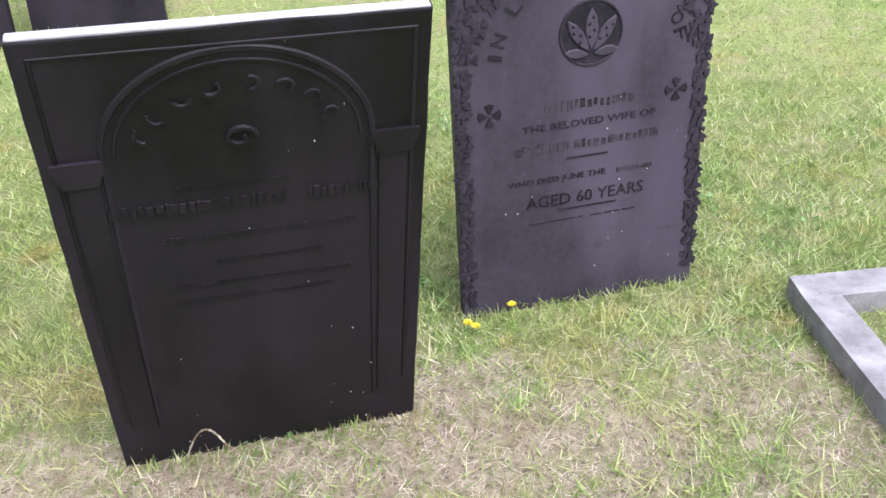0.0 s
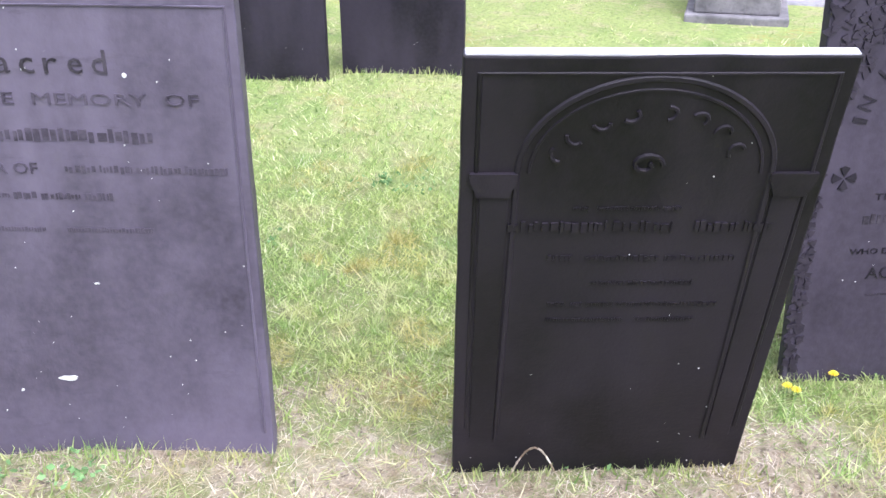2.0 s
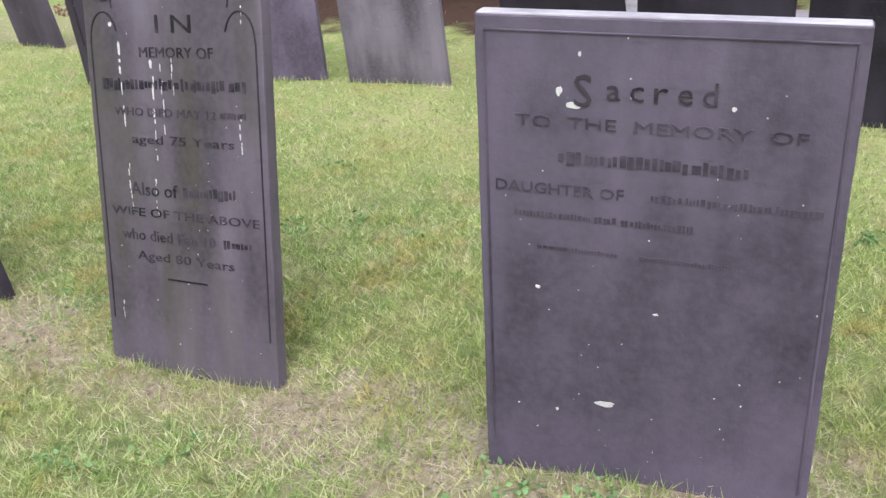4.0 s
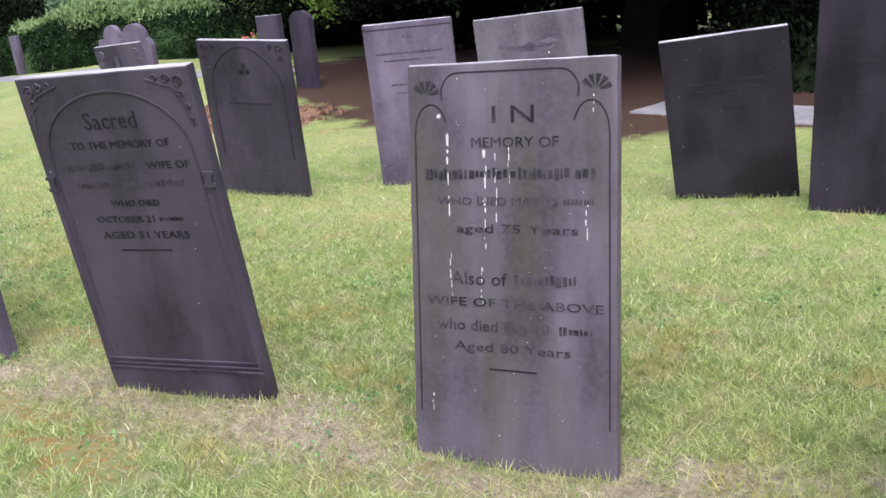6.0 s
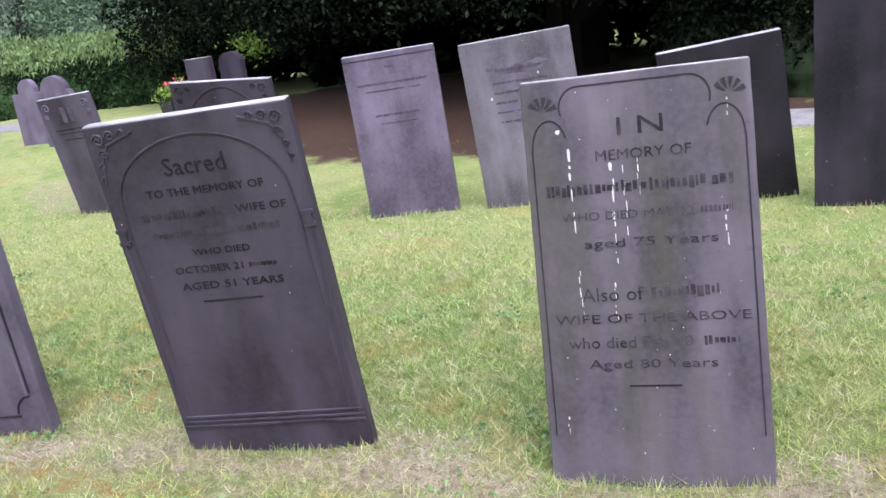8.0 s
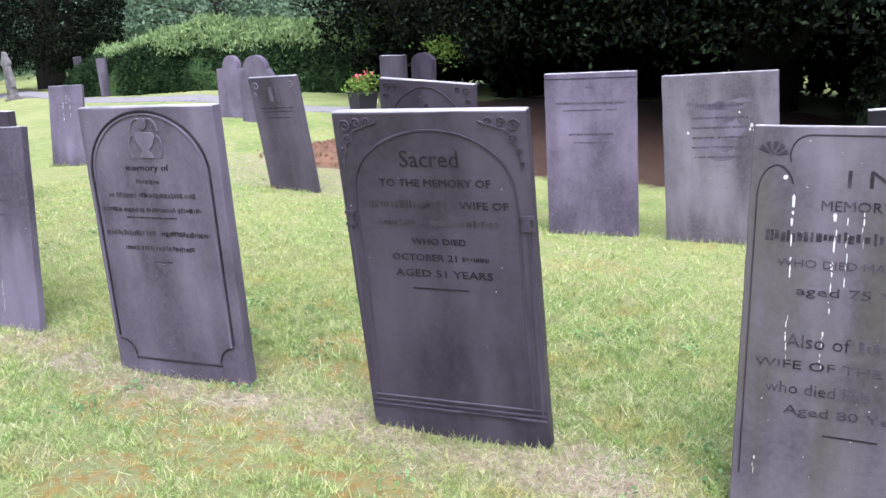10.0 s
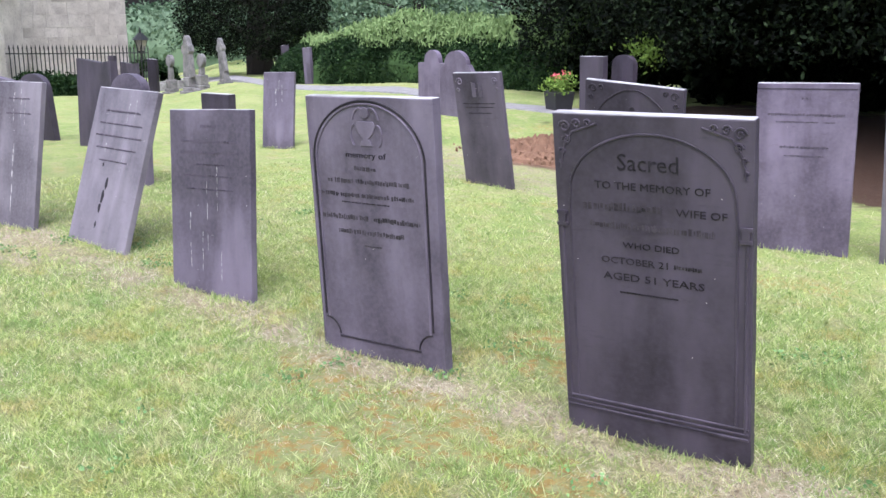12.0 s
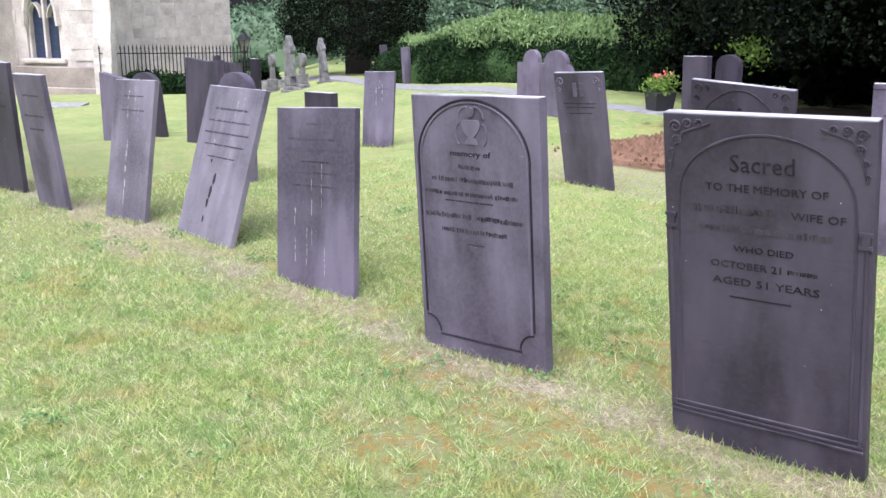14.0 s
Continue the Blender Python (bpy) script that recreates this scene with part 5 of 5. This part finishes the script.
for x in (WIN[0] + 0.02, (WIN[0] + WIN[1]) / 2, WIN[1] - 0.02):
    slot(face, x - 0.03, 0.06, WIN[2], x + 0.03, 0.20, 2.3, "mullion", M_ASHLAR, church, 0.01)
for z in np.arange(0.42, 2.2, 0.16):
    slot(face, WIN[0], 0.19, float(z), WIN[1], 0.205, float(z) + 0.012, "saddle_bar", M_IRON, church)
# tracery and hood mould
for cx in (WIN[0] + 0.16, WIN[1] - 0.16):
    bm = bmesh.new()
    ribbon(bm, [(cx - 0.15, 1.15)] + arc(cx + 0.10, 1.15, 0.25, 0.34, 180, 115, 8) + arc(cx - 0.10, 1.15, 0.25, 0.34, 65, 0, 8) + [(cx + 0.15, 1.15)], 0.05, 0.06, 0.2)
    o = part("tracery", bm, M_ASHLAR, church)
    o.matrix_local = face
bm = bmesh.new()
mid = (WIN[0] + WIN[1]) / 2
ribbon(bm, [(mid - 0.42, 0.98), (mid - 0.40, 1.15)] + arc(mid + 0.12, 1.15, 0.52, 0.78, 180, 105, 10) + arc(mid - 0.12, 1.15, 0.52, 0.78, 75, 0, 10) + [(mid + 0.42, 0.98)], 0.10, -0.09, 0.02)
o = part("hood_mould", bm, M_ASHLAR, church)
o.matrix_local = face
# buttresses
for x0, d in ((-0.12, 0.22), (2.36, 0.9)):
    bm = bmesh.new()
    prof = [(0.02, -1.0), (-d, -1.0), (-d, 0.2), (-d * 0.85, 0.32), (-d * 0.85, 0.75), (-d * 0.45, 1.25), (-d * 0.45, 3.5), (0.02, 4.0)]
    a = [bm.verts.new((x0, y, z)) for y, z in prof]
    c = [bm.verts.new((x0 + 0.42, y, z)) for y, z in prof]
    bm.faces.new(a)
    bm.faces.new(c[::-1])
    for i in range(len(prof)):
        bm.faces.new((a[i], c[i], c[(i + 1) % len(prof)], a[(i + 1) % len(prof)]))
    bmesh.ops.recalc_face_normals(bm, faces=bm.faces[:])
    o = part("buttress", bm, M_ASHLAR, church)
    o.matrix_local = face
# the chancel, set back, to the far corner
CX, CY = -35.05, 3.48
cturn = math.degrees(math.atan2(-0.757 - CY, -31.93 - CX))
cface = pose(CX, CY, -0.457, 0, 0, cturn) @ Matrix.Diagonal((1.3, -1.3, 1.3, 1))
clen = math.hypot(-31.93 - CX, -0.757 - CY) / 1.3
slot(cface, 0, 0.02, -1.4, clen, 4.0, 6.0, "wall", M_ASHLAR, church)
course_blocks(church, cface, 0, clen, -0.7, 2.2, None, 4)

# ---- railings ----
rail = new("railings")
tagged(rail, "black iron railings with spear tops before the church", "railings")
p0, p1 = Vector((-30.2, -0.82, 0)), Vector((-32.7, 3.73, 0))
count = 40
for i in range(count + 1):
    p = p0.lerp(p1, i / count)
    z = ground_z(p.x, p.y)
    bm = bmesh.new()
    box(bm, -0.011, -0.011, 0, 0.011, 0.011, 0.95)
    tip = [bm.verts.new(q) for q in ((-0.02, 0, 0.95), (0, -0.02, 0.95), (0.02, 0, 0.95), (0, 0.02, 0.95))]
    t = bm.verts.new((0, 0, 1.05))
    for j in range(4):
        bm.faces.new((tip[j], tip[(j + 1) % 4], t))
    o = part("upright", bm, M_IRON, rail)
    o.matrix_local = pose(p.x, p.y, z) @ Matrix.Scale(1.3, 4)
for hgt in (0.23, 1.12):
    bm = bmesh.new()
    limb(bm, (p0.x, p0.y, ground_z(p0.x, p0.y) + hgt), (p1.x, p1.y, ground_z(p1.x, p1.y) + hgt), 0.016, 0.016, 6)
    part("rail", bm, M_IRON, rail)

# ---- lamp post ----
lamp = new("lamp_post")
lamp.matrix_world = pose(-37.65, 4.31, ground_z(-37.65, 4.31)) @ Matrix.Scale(1.36, 4)
tagged(lamp, "black iron lamp post with a pointed glass lantern", "lamp post")
bm = bmesh.new()
limb(bm, (0, 0, -0.1), (0, 0, 0.84), 0.045, 0.035, 10)
part("post", bm, M_IRON, lamp)


def frustum(r0, z0, r1, z1, k=6):
    bm = bmesh.new()
    a = [bm.verts.new((r0 * math.cos(2 * math.pi * i / k), r0 * math.sin(2 * math.pi * i / k), z0)) for i in range(k)]
    c = [bm.verts.new((r1 * math.cos(2 * math.pi * i / k), r1 * math.sin(2 * math.pi * i / k), z1)) for i in range(k)]
    bm.faces.new(a[::-1])
    bm.faces.new(c)
    for i in range(k):
        bm.faces.new((a[i], a[(i + 1) % k], c[(i + 1) % k], c[i]))
    return bm


part("collar", frustum(0.05, 0.82, 0.10, 0.90), M_IRON, lamp)
part("lantern", frustum(0.10, 0.90, 0.17, 1.18), M_LANTERN, lamp, "pale glass lantern")
part("hood", frustum(0.24, 1.18, 0.05, 1.36), M_IRON, lamp)
part("finial", frustum(0.03, 1.36, 0.008, 1.50), M_IRON, lamp)
for i in range(6):
    bm = bmesh.new()
    t = 2 * math.pi * i / 6
    limb(bm, (0.10 * math.cos(t), 0.10 * math.sin(t), 0.90), (0.172 * math.cos(t), 0.172 * math.sin(t), 1.18), 0.009, 0.009, 5)
    part("lantern_bar", bm, M_IRON, lamp)

# ---- house beyond ----
house = new("house")
house.matrix_world = pose(-58.0, 8.2, -2.9, 0, 0, 80)
tagged(house, "red brick house with slate roof beyond the churchyard", "house")
bm = bmesh.new()
box(bm, -2.6, 0, 0, 2.6, 4, 2.1)
part("wall", bm, M_BRICK, house)
bm = bmesh.new()
prism(bm, [(-2.8, 2.1), (2.8, 2.1), (0, 3.1)], -0.2, 4.2)
part("roof", bm, M_TILE, house)

# ---- small things in the grass ----


def dandelion(x, y):
    ob = new("dandelion")
    ob.matrix_world = pose(x, y, foot_height(x, y))
    tagged(ob, "small yellow dandelion flower in the grass", "dandelion", "dandelions")
    ob.scale = (0.75, 0.75, 0.8)
    bm = bmesh.new()
    limb(bm, (0, 0, -0.01), (0.004, 0.002, 0.04), 0.002, 0.0016, 5)
    part("stem", bm, M_WEED, ob)
    bm = bmesh.new()
    for ring, (q, z) in enumerate(((0.019, 0.040), (0.014, 0.044), (0.008, 0.047))):
        for i in range(11):
            t = 2 * math.pi * (i + ring * 0.5) / 11
            a, c = Vector((math.cos(t), math.sin(t), 0)), Vector((-math.sin(t), math.cos(t), 0))
            vs = [bm.verts.new(p) for p in (Vector((0, 0, z)), a * q * 0.7 + c * 0.003 + Vector((0, 0, z + 0.004)), a * q + Vector((0, 0, z + 0.002)), a * q * 0.7 - c * 0.003 + Vector((0, 0, z + 0.004)))]
            bm.faces.new(vs)
    part("flower", bm, M_YELLOW, ob)


for x, y in ((-0.077, 2.835), (-0.167, 2.73), (-0.143, 2.722)):
    dandelion(x, y)

stump = new("drain_stub")
stump.matrix_world = pose(-6.02, 3.42, 0.03, -60, 0, 25)
tagged(stump, "short dark pipe stub in the grass by a headstone", "pipe")
part("pipe", frustum(0.05, -0.06, 0.05, 0.05, 12), M_POT, stump)

# the dry stalk before the black stone
stalk = new("dry_grass_stalk")
tagged(stalk, "bent pale dry grass stalk before the black headstone", "grass stalk")
bm = bmesh.new()
prev = None
for i in range(12):
    f = i / 11
    p = Vector((-0.63 + 0.10 * f, 2.10 + 0.03 * f, 0.10 * math.sin(f * 2.7)))
    if prev is not None:
        limb(bm, prev, p, 0.0025, 0.0022, 5)
    prev = p
part("stem", bm, M_STRAW, stalk)

# ---- grass ----


def row_distance(x, y):
    along = (x - ROW_X) * ROW_DX + (y - ROW_Y) * ROW_DY
    return (x - ROW_X - 0.06) * ROW_DY - (y - ROW_Y + 0.13) * ROW_DX - 0.033 * along


def blades(name, count, x0, x1, y0, y1, height, mat, seed, keep, label, width=0.0035, lean=0.5, clump=0):
    r = np.random.RandomState(seed)
    x, y = r.uniform(x0, x1, count), r.uniform(y0, y1, count)
    if clump:
        pick = r.randint(0, count // clump, count)
        x, y = x[pick] + r.normal(0, 0.014, count), y[pick] + r.normal(0, 0.014, count)
    ok = keep(x, y, r)
    x, y = x[ok], y[ok]
    k = len(x)
    z = surface(x, y) - 0.006
    t = r.uniform(0, 2 * np.pi, k)
    h = height * r.uniform(0.45, 1.35, k)
    ln = h * lean * r.uniform(0.2, 1.6, k)
    t2 = r.uniform(0, 2 * np.pi, k)
    w = width * r.uniform(0.7, 1.4, k)
    a = np.stack([x - w * np.cos(t), y - w * np.sin(t), z], -1)
    b = np.stack([x + w * np.cos(t), y + w * np.sin(t), z], -1)
    c = np.stack([x + ln * np.cos(t2), y + ln * np.sin(t2), z + h + 0.006], -1)
    p = np.stack([a, b, c], 1).reshape(-1, 3)
    me = bpy.data.meshes.new(name)
    me.from_pydata(p.tolist(), [], np.arange(3 * k).reshape(-1, 3).tolist())
    me.materials.append(mat)
    return tagged(new(name, me), label, "grass", kind="stuff")


def near(x, y, reach):
    d = row_distance(x, y)
    return np.exp(-np.clip(np.abs(d) - reach, 0, None) ** 2 / 2.2)


def clumpy(x, y, f, s):
    return 0.5 + 0.5 * np.sin(x * f + 1.7 * np.sin(y * f * 0.7 + s)) * np.cos(y * f * 1.1 + 1.3 * np.sin(x * f * 0.8 + s))


def bareness(x, y):
    """How far the turf is worn to straw: along the row, wider round the first stones, and at the worn spots."""
    d = row_distance(x, y)
    reach = 0.25 + 0.15 / (1 + np.exp(-(x + 1.6) * 4))
    worn = np.exp(-(d / reach) ** 2)
    for cx, cy, rx, ry in WORN_SPOTS:
        worn = np.maximum(worn, np.exp(-((x - cx) / rx) ** 2 - ((y - cy) / ry) ** 2))
    return worn * (0.40 + 0.60 * np.clip(1.8 * clumpy(x, y, 6, 1) * (0.5 + clumpy(x, y, 17, 3)), 0, 1))


def mossy(x, y):
    """Where low moss crowds out the blades."""
    m = np.zeros(len(x))
    for cx, cy, rx, ry in MOSS:
        m = np.maximum(m, np.exp(-((x - cx) / rx) ** 2 - ((y - cy) / ry) ** 2))
    return np.clip(1.5 * m, 0, 1) * (clumpy(x, y, 13, 2) * (0.4 + clumpy(x, y, 29, 6)) > 0.22)


def on_lawn(x, y, r):
    worn = 0.6 * (clumpy(x, y, 9, 4) * clumpy(x, y, 23, 5) > 0.42)
    return r.random_sample(len(x)) < near(x, y, 1.9) * (1 - 0.90 * bareness(x, y)) * (1 - 0.93 * mossy(x, y)) * (1 - worn)


def round_first(x, y, r):
    reach = np.exp(-(np.hypot(x + 0.2, y - 2.0) / 1.35) ** 2)
    return r.random_sample(len(x)) < reach * (1 - 0.85 * bareness(x, y)) * (0.25 + 0.75 * clumpy(x, y, 8, 3))


def close_lawn(x, y, r):
    d = row_distance(x, y)
    worn = 0.65 * (clumpy(x, y, 9, 4) * clumpy(x, y, 23, 5) > 0.42)
    fade = np.clip((2.6 - d) / 1.4, 0, 1) * np.clip((2.4 + d) / 1.6, 0, 1) * np.clip((x + 8.0) / 2.0, 0, 1)
    return (r.random_sample(len(x)) < fade * (1 - 0.90 * bareness(x, y)) * (1 - 0.93 * mossy(x, y)) * (1 - worn) * (0.35 + 0.65 * clumpy(x, y, 31, 7)))


def strewn(x, y, r):
    d = row_distance(x, y)
    spots = 0.22 * (np.abs(d) < 1.6) * (clumpy(x, y, 9, 4) * clumpy(x, y, 23, 5) > 0.40)
    return r.random_sample(len(x)) < np.maximum(bareness(x, y), spots)


blades("grass", 330000, -10.5, 2.4, -3.2, 6.6, 0.026, M_BLADE, 61, on_lawn, "short mown green grass", 0.0032, 1.5)
blades("grass", 1050000, -8.0, 2.2, -2.9, 4.8, 0.026, M_BLADE, 66, close_lawn, "fine green grass between the headstones", 0.0023, 1.7)
blades("grass", 560000, -8.0, 2.2, -2.9, 4.8, 0.036, M_BLADE, 67, close_lawn, "small green tufts standing above the lawn", 0.0025, 1.3, 22)
blades("grass", 90000, -3.6, 3.0, -1.2, 5.2, 0.036, M_BLADE, 65, round_first, "longer green grass round the first headstones", 0.0026, 1.2)
blades("dry_grass", 1300000, -9.5, 2.4, -2.4, 4.4, 0.011, M_STRAW, 62, strewn, "dry straw-coloured cut grass round the headstones", 0.0019, 5.0)


blades("dry_stalks", 9000, -7.0, 1.6, -1.2, 3.4, 0.016, M_STRAW, 68, strewn, "long dry stalks lying by the headstones", 0.0021, 9.0)


def tufts():
    """Taller grass left standing against the feet of the stones."""
    r = np.random.RandomState(63)
    pts = []
    for key, (x, y, turn, lean, side, w, h, z) in STONES.items():
        c, s = math.cos(radians(turn)), math.sin(radians(turn))
        for _ in range(300):
            u = r.uniform(-w / 2 - 0.05, w / 2 + 0.05)
            f = 0.012 + abs(r.normal(0, 0.025))
            if r.random_sample() < 0.25 + 0.6 * (math.sin(u * 17 + x * 3) > 0.1):
                pts.append((x + c * u + s * f, y + s * u - c * f))
    p = np.array(pts)
    k = len(p)
    t, t2 = r.uniform(0, 6.28, k), r.uniform(0, 6.28, k)
    h = r.uniform(0.010, 0.045, k)
    low = surface(p[:, 0], p[:, 1]) - 0.008
    a = np.stack([p[:, 0] - 0.003 * np.cos(t), p[:, 1] - 0.003 * np.sin(t), low], -1)
    b = np.stack([p[:, 0] + 0.003 * np.cos(t), p[:, 1] + 0.003 * np.sin(t), low], -1)
    c = np.stack([p[:, 0] + 0.5 * h * np.cos(t2), p[:, 1] + 0.5 * h * np.sin(t2), low + h + 0.012], -1)
    me = bpy.data.meshes.new("grass_tufts")
    me.from_pydata(np.stack([a, b, c], 1).reshape(-1, 3).tolist(), [], np.arange(3 * k).reshape(-1, 3).tolist())
    me.materials.append(M_BLADE)
    tagged(new("grass_tufts", me), "uncut grass at the feet of the headstones", "grass", kind="stuff")


tufts()
r = random.Random(9)
spots = []
while len(spots) < 1900:
    cx, cy = r.uniform(-9, 2), r.uniform(-2.8, 5.5)
    if abs(row_distance(cx, cy)) < 1.9:
        for _ in range(r.randrange(8, 26)):
            px, py = cx + r.gauss(0, 0.05), cy + r.gauss(0, 0.05)
            spots.append((px, py, float(surface(px, py)) + 0.010 + r.random() * 0.016))
weeds = leaf_mesh("clover", spots, 0.018, M_WEED, 64, 3, 0.7, tilt=0.35)
tagged(weeds, "clover and plantain leaves in the lawn", "weeds", kind="stuff")
